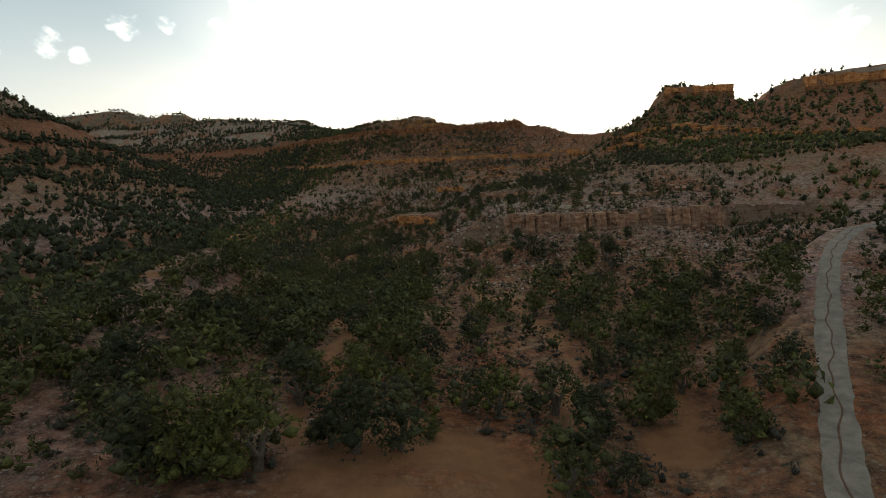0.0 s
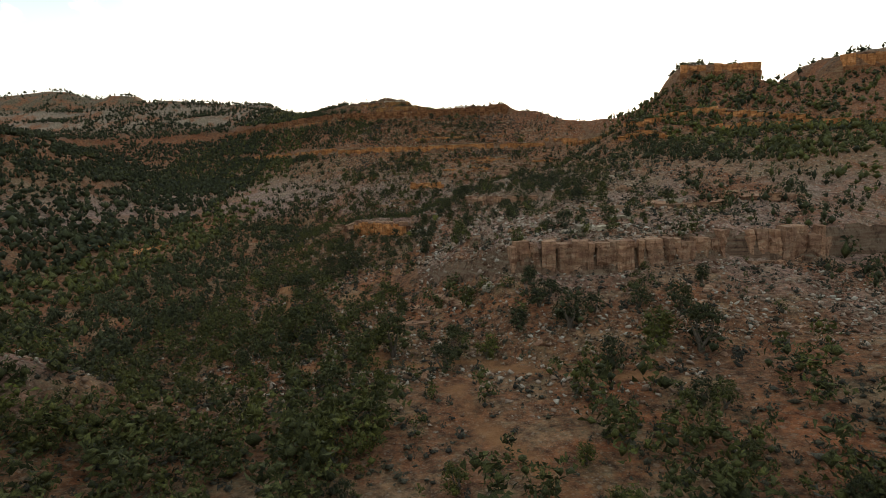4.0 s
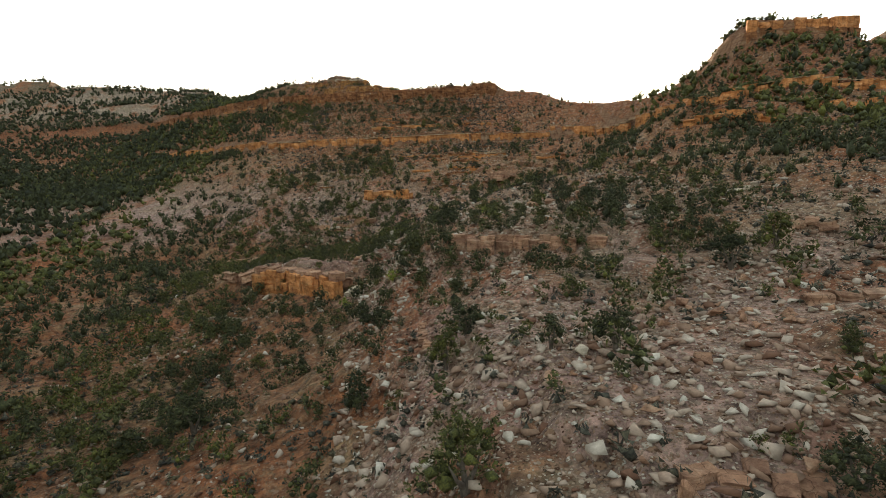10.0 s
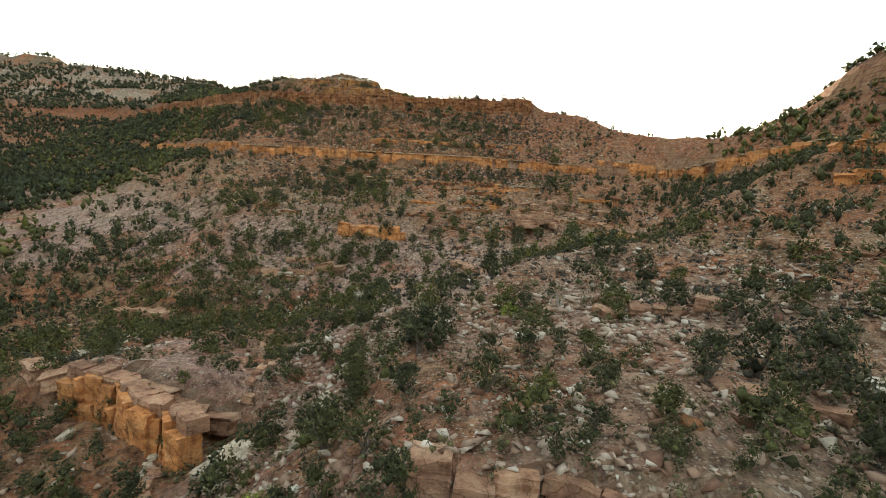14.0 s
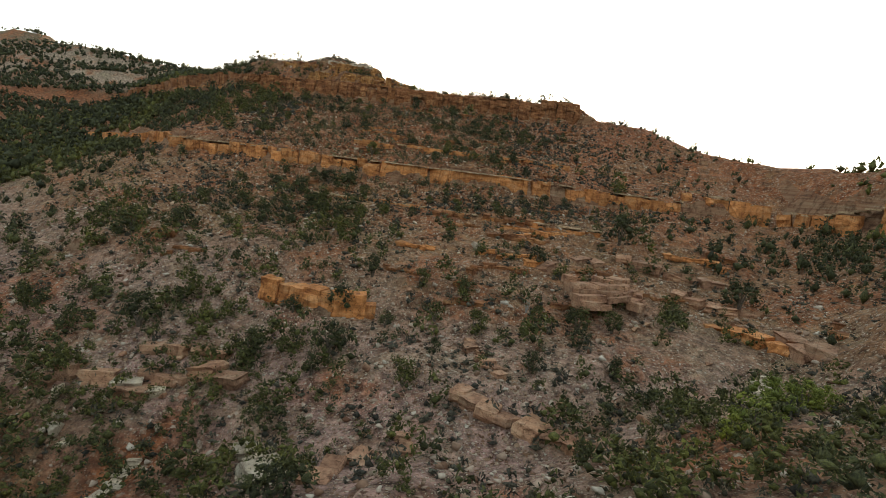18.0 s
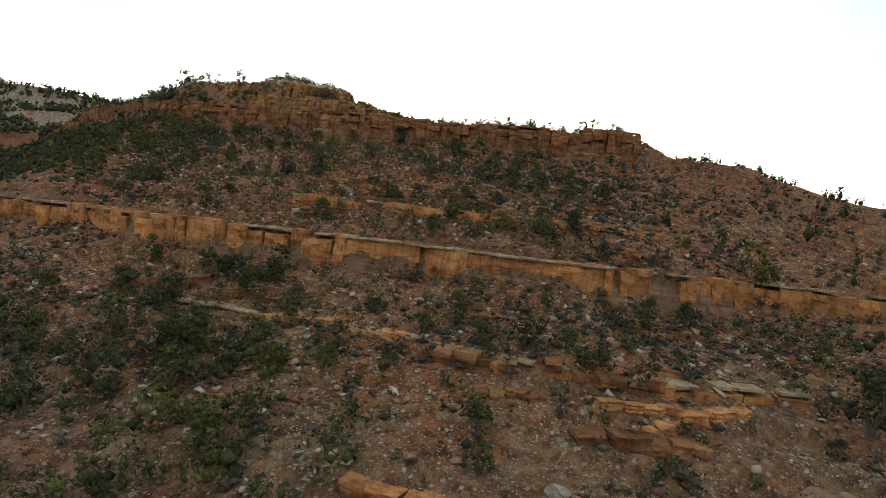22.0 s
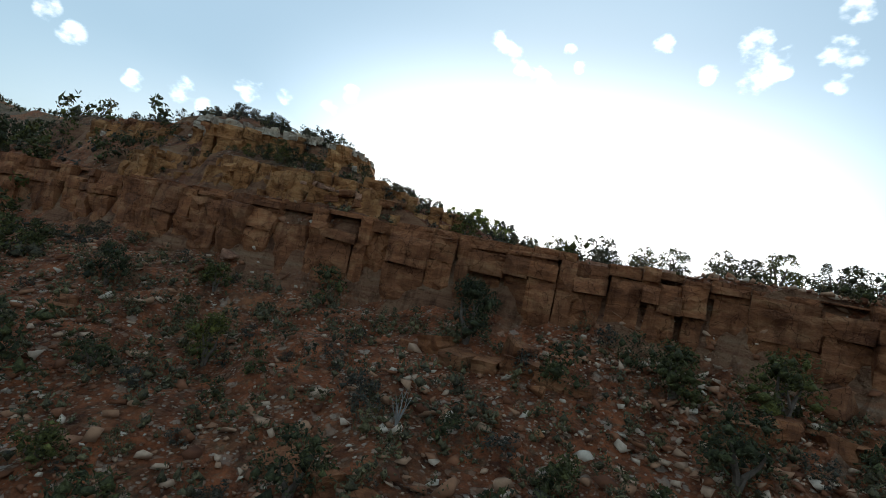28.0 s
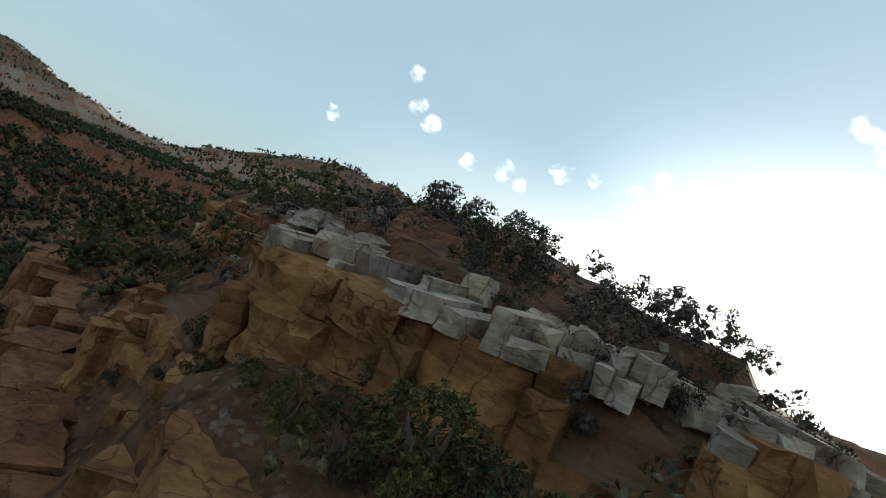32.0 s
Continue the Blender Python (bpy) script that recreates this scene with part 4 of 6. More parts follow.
def crown_arrays(seed, lobes, tufts, leaf, core=True, slim=1.0, plump=1.0, core_v=ICO_V, core_f=ICO_F):
    """A juniper's crown one metre high: rounded lobes of foliage, ragged with small tufts, filler cores inside.
    Vertices, triangles, and which are cores.
    """
    r = np.random.default_rng(seed)
    c = np.empty((lobes, 3))
    for i in range(lobes):
        h = r.uniform(0.16, 0.86)
        wide = 0.40 * slim * math.sqrt(max(0.05, 1 - ((h - 0.38) / 0.56) ** 2))
        a, d = r.uniform(0, 6.283), wide * math.sqrt(r.uniform(0.05, 1))
        c[i] = d * math.cos(a), d * math.sin(a), h
    rad = r.uniform(0.13, 0.21, lobes) * (1.15 - 0.45 * c[:, 2]) * (1.0 if lobes > 4 else 1.5) * plump
    vs, fs, n = [], [], 0
    if core:
        for i in range(lobes):
            vs.append(c[i] + core_v * rad[i] * 0.66 * r.uniform(0.35, 1.3, (len(core_v), 1)))
            fs.append(core_f + n)
            n += len(core_v)
    inside = len(fs) * len(core_f)
    k = r.integers(0, lobes, tufts)
    d = r.normal(0, 1, (tufts, 3)) + (0, 0, 0.35)
    d /= np.linalg.norm(d, axis=1)[:, None]
    p = c[k] + d * rad[k][:, None] * r.uniform(0.7, 1.15, (tufts, 1))
    tri = np.empty((tufts, 3, 3))
    side = r.normal(0, 1, (tufts, 3))
    tri[:, 0] = p + d * leaf * 1.1 + r.normal(0, 0.35, (tufts, 3)) * leaf
    tri[:, 1] = p + side * leaf * 0.75
    tri[:, 2] = p - side * leaf * 0.5 + r.normal(0, 0.6, (tufts, 3)) * leaf
    vs.append(tri.reshape(-1, 3))
    fs.append(n + np.arange(tufts * 3).reshape(-1, 3))
    v, f = np.concatenate(vs), np.concatenate(fs)
    v[:, 2] = np.maximum(v[:, 2], 0.04)
    return v, f, (np.arange(len(f)) < inside).astype(np.int32)


def foliage_mesh(name, v, f, is_core, leaf_mat):
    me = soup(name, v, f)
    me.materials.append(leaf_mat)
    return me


def trunk_mesh(seed, dead=False):
    r = random.Random(seed)
    v, f = [], []
    stems = 3 if not dead else 7
    for k in range(stems):
        a = 6.283 * k / stems + r.uniform(-0.4, 0.4)
        reach = r.uniform(0.08, 0.26) * (1.3 if dead else 1.0)
        top = r.uniform(0.45, 0.7) * (1.35 if dead else 1.0)
        pts = [(0, 0, -0.06), (reach * 0.2 * math.cos(a), reach * 0.2 * math.sin(a), 0.16),
               (reach * 0.7 * math.cos(a + 0.3), reach * 0.7 * math.sin(a + 0.3), top * 0.6), (reach * math.cos(a), reach * math.sin(a), top)]
        tv, tf = tube(pts, (0.022, 0.016, 0.01, 0.003) if dead else (0.05, 0.04, 0.025, 0.008), 6)
        f += [tuple(i + len(v) for i in q) for q in tf]
        v += tv
    return mesh_of("trunk", v, f)


def juniper(seed, slim):
    root = new("juniper_tree")
    part("trunk", trunk_mesh(seed), BARK, root, "twisted grey-brown stems")
    part("crown", foliage_mesh("crown", *crown_arrays(seed, 22, 1250, 0.026, True, slim, 1.0, OCT_V, OCT_F), LEAF), LEAF, root)
    return root


JUNIPERS = [juniper(200 + k, (1.0, 0.8, 1.15, 0.95, 0.7, 1.05, 0.9, 1.2)[k]) for k in range(8)]
rng = np.random.default_rng(5)
PLACED = []

# trees that stand out, by ground: (x, y, height)
VALLEY = [(-5, 40, 4.6), (-8, 39, 4.6), (-10, 40, 3.2), (-3, 42, 1.6), (-4, 50, 4.0), (-10, 52, 3.8), (0, 48, 3.5), (3, 48, 3.8), (8, 48, 4.1), (15, 58, 2.9),
          (10, 43, 4.3), (6, 35, 4.3), (10, 35, 2.5), (16, 47, 4.7), (19, 61, 3.4), (-37, 62, 4.0), (-28, 48, 4.5), (-28, 42, 3.6), (-14, 36, 5.2), (-18, 35, 4.9),
          (-21, 34, 5.2), (-14, 47, 4.1), (-14, 51, 3.6), (-7, 62, 3.6), (-3, 63, 3.3), (4, 77, 4.1), (2, 71, 3.4), (-13, 74, 3.5), (-18, 72, 3.8), (-23, 67, 4.3), (-27, 66, 4.3)]
VALLEY_FAR = [(-31, 67, 4.4), (33, 59, 2.6), (28, 47, 3.3), (21, 41, 3.5), (21, 52, 3.5), (25, 52, 3.0), (29, 57, 2.3), (13, 85, 4.1), (21, 126, 5.0), (18, 132, 3.6),
              (5, 125, 4.2), (9, 124, 3.1), (-4, 129, 5.6), (-17, 134, 3.8), (3, 121, 3.4), (14, 127, 3.0), (8, 140, 3.3), (18, 139, 2.9), (-8, 127, 4.6), (-15, 137, 3.9),
              (-23, 140, 4.3), (-27, 177, 4.2), (37, 127, 3.8), (35, 117, 5.4), (30, 118, 4.7), (23, 115, 3.8), (32, 129, 3.1), (45, 136, 3.0), (17, 144, 2.4), (-21, 142, 5.0)]
SPUR = [(41, 258, 4.6), (42, 248, 3.5), (39, 235, 3.1), (42, 230, 3.3), (33, 218, 3.6), (37, 219, 4.1), (42, 219, 4.1), (37, 209, 4.3), (15, 229, 4.6), (3, 230, 3.8),
        (19, 218, 2.6), (9, 219, 3.9), (14, 220, 2.3), (22, 216, 1.6), (27, 223, 2.9), (23, 225, 2.2), (24, 241, 3.2), (26, 240, 2.0), (25, 257, 4.0), (28, 213, 2.1),
        (34, 237, 3.4), (16, 248, 3.9), (25, 154, 2.9), (27, 151, 3.6), (21, 170, 3.3), (17, 172, 2.8), (2, 183, 4.0), (10, 180, 3.8), (-16, 191, 5.0), (9, 161, 4.6)]
SPUR_TOP = [(24, 187, 2.9), (35, 166, 2.3), (38, 159, 3.7), (-26, 178, 4.2), (39, 198, 4.2), (50, 205, 4.6), (47, 189, 4.1), (40, 186, 3.8), (-25, 128, 3.7), (-7, 133, 3.0), (-3, 148, 2.9)]
SLOPE = [(9, 303, 4.2), (8, 299, 2.8), (21, 300, 2.0), (25, 314, 2.8), (34, 309, 2.4), (26, 305, 3.2), (19, 315, 2.8), (15, 307, 2.3), (21, 308, 2.8), (18, 296, 3.2),
         (40, 296, 2.5), (39, 308, 3.6), (44, 309, 3.1), (53, 313, 4.1), (65, 317, 4.6), (52, 333, 5.4), (0, 337, 3.9), (-8, 333, 4.1), (-20, 329, 3.8), (-27, 328, 4.3),
         (12, 317, 3.2), (9, 310, 4.1), (1, 301, 4.3), (3, 310, 2.5), (-7, 308, 2.6), (-14, 306, 4.4), (31, 296, 2.4)]
UPPER = [(19, 359, 2.7), (5, 366, 3.2), (27, 358, 2.4), (36, 360, 3.1), (2, 356, 2.3), (-2, 355, 3.1), (22, 349, 1.8), (6, 350, 2.3), (14, 349, 2.1), (19, 345, 1.8),
         (24, 343, 2.2), (31, 340, 2.2), (46, 350, 3.0), (59, 358, 3.8), (42, 350, 2.5), (11, 339, 2.4), (16, 339, 2.0), (-1, 342, 5.0), (13, 374, 3.2), (-4, 382, 3.4),
         (1, 382, 2.6), (28, 371, 2.2), (42, 387, 2.9), (38, 354, 2.5), (-11, 407, 2.6), (-1, 402, 2.9), (12, 406, 3.8), (23, 404, 3.5), (28, 403, 3.9), (24, 398, 3.4)]
RIM = [(1.4, 428.2, 2.2), (-7.5, 419.9, 2.2), (-6.3, 419.7, 2.0), (-8.6, 419.4, 1.8), (-5.2, 420.3, 1.8), (-6.9, 419.0, 1.7), (-4.2, 420.6, 1.5), (-10.2, 419.4, 1.4), (-1.2, 421.6, 1.0), (10, 416, 1.9), (13, 416, 1.8), (17, 415, 1.7), (20, 415, 2.2), (21, 415, 1.4), (23, 415, 1.8), (25, 414, 2.0), (28, 414, 2.2), (30, 414, 2.0), (32, 414, 2.7), (35, 413, 2.1), (39, 413, 1.6),
       (43, 412, 2.2), (46, 412, 1.5), (50, 411, 1.8), (2, 419, 1.1), (5, 419, 1.0), (-5, 428, 1.5), (-9, 429, 1.2), (-14, 431, 1.9), (-18, 431, 1.7), (-22, 432, 1.6), (-26, 434, 1.5), (-30, 436, 1.6),
       (-35, 439, 1.5), (-12, 426, 1.2), (-2, 428, 1.1), (-40, 441, 1.4), (-9.5, 421.5, 1.0), (-8.3, 423, 1.2), (-10.5, 423.4, 1.1), (-11, 427, 1.6), (-13, 427.5, 1.5), (-7, 421, 0.7), (-1, 418.5, 1.0), (-4, 418, 0.9),
       (-6, 418.6, 0.8), (-3, 420.5, 0.9), (-2, 422, 1.1), (-5, 423.5, 1.0), (-4.5, 421.8, 0.8), (0, 422, 1.2), (-1, 424.5, 1.2), (2.5, 422.5, 1.0), (-11.5, 419.5, 0.7), (-14, 420, 0.9), (-16, 421, 1.0), (-18, 420.5, 0.9),
       (-20, 422, 1.2)]


def plant(x, y, h):
    m = Matrix.Translation((x, y, height(x, y) - 0.05)) @ Matrix.Rotation(rng.uniform(0, 6.283), 4, "Z") @ Matrix.Diagonal((h * rng.uniform(0.9, 1.15), h * rng.uniform(0.9, 1.15), h, 1))
    PLACED.append((x, y))
    return m


def stand(rows, label, group, kinds=None):
    for x, y, h in rows:
        kinds = kinds or JUNIPERS
        proto = kinds[int(rng.integers(len(kinds)))]
        m = plant(x, y, h)
        t = copy_thing(proto, m)
        t.matrix_basis = m
        tagged(t, label, "tree", group)


stand([(x, y, h * 1.2) for x, y, h in VALLEY + VALLEY_FAR], "dense dark green juniper on the orange canyon floor", "junipers of the canyon floor")
stand(SPUR + SPUR_TOP, "rounded green juniper on a stony grey spur", "junipers of the spur")
stand(SLOPE, "dark green juniper on the ledged canyon side", "junipers of the canyon side")
stand(UPPER, "dark juniper on steep red-brown scree", "junipers of the upper slope")


def pinyon(seed):
    root = new("pinyon_tree")
    part("trunk", trunk_mesh(seed), BARK, root, "crooked dark stems")
    part("crown", foliage_mesh("crown", *crown_arrays(seed, 36, 1700, 0.027, False, 1.15, 0.6), LEAF), LEAF, root)
    return root


PINYONS = [pinyon(230 + k) for k in range(5)]
stand([(x, y, h * (1.3 if x > 8 else 0.9)) for x, y, h in RIM], "small wind-bent pinyon along the cliff's rim", "pinyons of the rim", PINYONS)


def oak(seed):
    root = new("oak_bush")
    part("stem", trunk_mesh(seed), BARK, root)
    part("foliage", foliage_mesh("foliage", *crown_arrays(seed, 20, 1100, 0.03, True, 1.25), OAK), OAK, root)
    return root


OAKS = [oak(250), oak(251)]
for x, y, h in ((44, 279, 3.0), (47, 281, 3.2), (50, 282, 2.8), (41, 277, 2.4), (53, 284, 2.6), (6, 216, 2.2), (-2, 222, 2.0), (24, 238, 1.8), (10, 425, 2.6), (12, 427, 2.6), (9, 428, 2.2), (8, 423.5, 1.5), (13.5, 424, 2.2)):
    m = plant(x, y, h)
    t = copy_thing(OAKS[int(rng.integers(2))], m)
    t.matrix_basis = m
    tagged(t, "bright yellow-green scrub oak in the gully", "bush", "scrub oaks")


def keep_off(x, y, gap):
    p = np.array(PLACED)
    ok = np.ones(len(x), bool)
    for i in range(0, len(x), 2000):
        d = np.hypot(x[i:i + 2000, None] - p[:, 0], y[i:i + 2000, None] - p[:, 1])
        ok[i:i + 2000] = d.min(1) > gap
    return ok


def slope_at(x, y):
    e = 1.5
    return np.hypot(ground_at(x + e, y) - ground_at(x - e, y), ground_at(x, y + e) - ground_at(x, y - e)) / (2 * e)


def scatter(n, x0, x1, y0, y1, seed, base=0.5, steep=0.8):
    x, y = rng.uniform(x0, x1, n), rng.uniform(y0, y1, n)
    s = slope_at(x, y)
    g = ground_at(x, y)
    dens = base + 0.55 * fbm(x, y, 28.0, seed, 3) - 0.9 * np.clip(s - steep, 0, 2) + 0.35 * np.clip((30 - g) / 8, 0, 1)
    keep = (rng.uniform(0, 1, n) < np.clip(dens, 0.04, 1)) & (s < 1.5) & (track_at(x, y) < 0.2) & (beside(x, y, ROAD)[0] > 2.6)
    return x[keep], y[keep]


cx, cy = rng.uniform(-44, 2, 60), rng.uniform(426, 446, 60)
ok = keep_off(cx, cy, 1.6)
stand([(float(a), float(b), float(rng.uniform(0.8, 1.4))) for a, b in zip(cx[ok], cy[ok])][:44], "dark green juniper crowding the hill's crown", "junipers of the crown", PINYONS)

# the rest of the nearer junipers, thing by thing
tx, ty = scatter(900, -30, 62, 45, 412, 90, 0.35)
ok = keep_off(tx, ty, 3.4)
tx, ty = tx[ok], ty[ok]
for i in range(min(100, len(tx))):
    stand([(tx[i], ty[i], float(rng.uniform(1.5, 3.6)))], "green juniper among stones and low brush", "junipers of the slopes")


def woods(name, x, y, kinds, lo, hi, leaf_mat):
    h = rng.uniform(lo, hi, len(x)) * rng.choice([0.55, 0.8, 1.0, 1.0, 1.15], len(x)) * np.where((hi > 3) & (y < 112), 1.4, np.where((hi > 3) & (y > 372) & (x > 58) & (x < 112), 0.55, 1.0))
    z = ground_at(x, y)
    a = rng.uniform(0, 6.283, len(x))
    pick = rng.integers(0, len(kinds), len(x))
    vs, fs, ts, n = [], [], [], 0
    for i in range(len(x)):
        v, f, t = kinds[pick[i]]
        c, s = math.cos(a[i]) * h[i], math.sin(a[i]) * h[i]
        vs.append(np.stack([v[:, 0] * c - v[:, 1] * s + x[i], v[:, 0] * s + v[:, 1] * c + y[i], v[:, 2] * h[i] + z[i] - 0.1 - 0.06 * h[i]], 1))
        fs.append(f + n)
        ts.append(t)
        n += len(v)
    return new(name, foliage_mesh(name, np.concatenate(vs), np.concatenate(fs), np.concatenate(ts), leaf_mat))




def one_core(v, f, t, wide, tall, seed, core_v=ICO_V, core_f=ICO_F):
    r = np.random.default_rng(seed)
    u = core_v * (wide, wide, tall) * r.uniform(0.4, 1.3, (len(core_v), 1)) + (0, 0, tall + 0.03)
    return np.concatenate([v, u]), np.concatenate([f, core_f + len(v)]), np.concatenate([t, np.ones(len(core_f), np.int32)])


MID = [crown_arrays(300 + k, 6, 96, 0.06, True, 1.05, 1.15, OCT_V, OCT_F) for k in range(8)]
FAR = [one_core(*crown_arrays(320 + k, 5, 9, 0.16, False, 0.75), 0.37, 0.43, k, OCT_V, OCT_F) for k in range(6)]
BUSH = [one_core(*crown_arrays(340 + k, 4, 13, 0.16, False, 1.3), 0.42, 0.3, k, OCT_V, OCT_F) for k in range(8)]
TUFT = [crown_arrays(350 + k, 3, 36, 0.08, True, 1.3, 1.2, OCT_V, OCT_F) for k in range(8)]
tx, ty = scatter(9000, -100, 130, 36, 475, 90, 0.62)
vx, vy = scatter(330, -60, 40, 46, 112, 92, 0.6)
mx, my = scatter(2200, -100, -20, 130, 330, 93, 0.95)
tx, ty = np.concatenate([tx, vx, mx]), np.concatenate([ty, vy, my])
ok = keep_off(tx, ty, 2.6)
tx, ty = tx[ok], ty[ok]
thin = (ty < 352) & (ty > 142) | (tx < -46) | (tx > 66) | (rng.uniform(0, 1, len(tx)) < np.where(ty < 104, 0.36, np.where((ty < 200) & (tx > 2), 0.3, 0.5)))
tx, ty = tx[thin], ty[thin]
for n, x0, x1, y0, y1 in ((4300, -200, -30, 385, 560), (2300, 80, 166, 190, 345), (200, -36, -4, 58, 104), (150, 30, 66, 266, 292), (260, -30, 12, 262, 312), (120, -45, -16, 30, 62), (90, -40, -8, 118, 150), (14, -14, 4, 350, 358), (70, 18, 40, 52, 92), (260, -75, -20, 392, 426), (70, -52, -38, 70, 108), (330, -56, -4, 98, 165), (260, -38, 8, 286, 345), (150, 14, 66, 40, 112), (450, 168, 240, 225, 312), (150, 62, 104, 374, 404), (1100, -110, -44, 428, 520)):
    hx, hy = scatter(n, x0, x1, y0, y1, 94, 0.95, 1.7)
    tx, ty = np.concatenate([tx, hx]), np.concatenate([ty, hy])
low_fly = (tx > -26) & (tx < 52) & (((ty > 190) & (ty < 265)) | ((ty > 335) & (ty < 455)))
off = (tx < -45) | (tx > 62)
edge = (tx < -75) | (tx > 95)
FINE = [crown_arrays(380 + k, 9, 400, 0.036, True, 1.05, 1.1, OCT_V, OCT_F) for k in range(8)]
WIDE = [one_core(*crown_arrays(310 + k, 6, 46, 0.085, False, 0.95), 0.24, 0.36, k, OCT_V, OCT_F) for k in range(8)]
for name, which, kinds in (("juniper_wood", ~low_fly & ~off, MID), ("near_wood", low_fly, FINE), ("side_wood", off & ~low_fly & ~edge, WIDE), ("edge_wood", off & ~low_fly & edge, FAR)):
    tagged(woods(name, tx[which], ty[which], kinds, 1.5, 3.8, LEAF), "dark green junipers scattered over the slopes", "trees", kind="stuff")
fx, fy = rng.uniform(-460, 230, 12000), rng.uniform(40, 860, 12000)
lx, ly = rng.uniform(-330, -95, 13000), rng.uniform(60, 520, 13000)
kx, ky = rng.uniform(-420, -120, 8000), rng.uniform(400, 720, 8000)
jx, jy = rng.uniform(-1250, -440, 9000), rng.uniform(470, 900, 9000)
kx, ky = np.concatenate([kx, jx]), np.concatenate([ky, jy])
fx, fy = np.concatenate([fx, lx, kx]), np.concatenate([fy, ly, ky])
out = ~((fx > -100) & (fx < 130) & (fy > 36) & (fy < 475)) & ~((fx > -60) & (fy > 475))
fx, fy = fx[out], fy[out]
ok = (rng.uniform(0, 1, len(fx)) < np.clip(0.8 + 0.5 * fbm(fx, fy, 40.0, 95, 3) - 0.25 * (fx > 130), 0.1, 1)) & (slope_at(fx, fy) < 1.4)
far_wood = woods("far_wood", fx[ok], fy[ok], FAR, 2.4, 4.9, LEAF)
tagged(far_wood, "dark green junipers on the far slopes", "trees", kind="stuff")
bx, by = scatter(20000, -55, 80, 34, 440, 120, 0.62, 1.0)
ux, uy = scatter(6500, -30, 62, 340, 412, 121, 0.6, 1.3)
wx, wy = scatter(3500, 80, 175, 222, 330, 122, 0.8, 1.8)
bx, by = np.concatenate([bx, ux, wx]), np.concatenate([by, uy, wy])
close = (bx > -18) & (bx < 36) & (((by > 195) & (by < 250)) | ((by > 350) & (by < 440)))
for name, which, kinds in (("sagebrush", ~close, BUSH), ("near_sagebrush", close, TUFT)):
    tagged(woods(name, bx[which], by[which], kinds, 0.45, 1.35, SAGE), "low grey-green sagebrush and rabbitbrush between the stones", "shrubs", kind="stuff")

SAGE_MESHES = [foliage_mesh("brush", *crown_arrays(360 + k, 10, 420, 0.04, True, 1.35, 1.0, OCT_V, OCT_F), SAGE) for k in range(5)]
nx, ny = np.concatenate([rng.uniform(-22, 8, 150), rng.uniform(-30, 40, 700)]), np.concatenate([rng.uniform(414, 430, 150), rng.uniform(388, 436, 700)])
ok = (slope_at(nx, ny) < 1.3) & keep_off(nx, ny, 0.9)
for x, y in list(zip(nx[ok], ny[ok]))[:290]:
    ob = new("sagebrush_bush", SAGE_MESHES[int(rng.integers(5))])
    h = float(rng.uniform(0.5, 1.5))
    ob.matrix_basis = Matrix.Translation((x, y, height(x, y) - 0.04)) @ Matrix.Rotation(rng.uniform(0, 6.28), 4, "Z") @ Matrix.Diagonal((h, h, h * rng.uniform(0.8, 1.1), 1))
    tagged(ob, "grey-green brush among broken stones near the cliff", "bush", "brush of the cliff top")


def snag(seed):
    root = new("dead_tree")
    part("limb", trunk_mesh(seed, True), DEAD, root)
    return root


SNAG = snag(270)
for x, y, h in ((33, 311, 2.4), (29, 238, 2.2), (17, 137, 2.0), (52, 352, 2.0), (10, 398, 1.8)):
    m = plant(x, y, h)
    t = copy_thing(SNAG, m)
    t.matrix_basis = m
    tagged(t, "bare grey dead juniper with crooked branches", "tree", "dead junipers")

# ---- scree and boulders ----
STONES = [stone_shape(500 + k) for k in range(10)]


def scree(name, n, x0, x1, y0, y1, seed, lo, hi, base, label, mat=None, flat=1.0):
    x, y = rng.uniform(x0, x1, n), rng.uniform(y0, y1, n)
    keep = (rng.uniform(0, 1, n) < np.clip(base + 0.8 * fbm(x, y, 14.0, seed, 3), 0, 1)) & (track_at(x, y) < 0.3) & (beside(x, y, ROAD)[0] > 2.2)
    x, y = x[keep], y[keep]
    size = lo * (hi / lo) ** (rng.uniform(0, 1, len(x)) ** 2.2)
    v, f = scattered(STONES, x, y, size, rng, 0.12, 0.3, flat)
    ob = new(name, soup(name, v, f))
    ob.data.materials.append(mat or STONE)
    return tagged(ob, label, "stones", kind="stuff")


scree("scree", 24000, -45, 75, 105, 350, 140, 0.26, 1.2, 0.5, "pale pink and grey broken stones on the slopes")
scree("spur_scree", 24000, 0, 56, 142, 262, 145, 0.24, 1.5, 0.5, "pale broken slabs strewn over the stony spur", None, 0.8)
scree("cliff_foot_scree", 11000, -30, 75, 118, 150, 150, 0.2, 1.0, 0.45, "white and pink stones spilled below the cliff")
scree("upper_scree", 26000, -38, 64, 335, 416, 160, 0.2, 1.2, 0.42, "white and rust-red slabs on the upper slope", RUST, 0.75)

scree("rubble", 24000, -30, 46, 364, 413, 165, 0.18, 0.85, 0.5, "small rust-red and pale stones below the cap cliff", RUST)


def boulder(seed):
    v, f = STONES[seed % len(STONES)]
    bm = bmesh.new()
    vs = [bm.verts.new(p) for p in v]
    for q in f:
        bm.faces.new([vs[i] for i in q])
    bmesh.ops.dissolve_limit(bm, angle_limit=0.3, verts=bm.verts[:], edges=bm.edges[:])
    bmesh.ops.bevel(bm, geom=bm.edges[:], offset=0.035, segments=1, affect="EDGES")
    me = bpy.data.meshes.new("boulder")
    bm.to_mesh(me)
    bm.free()
    return me


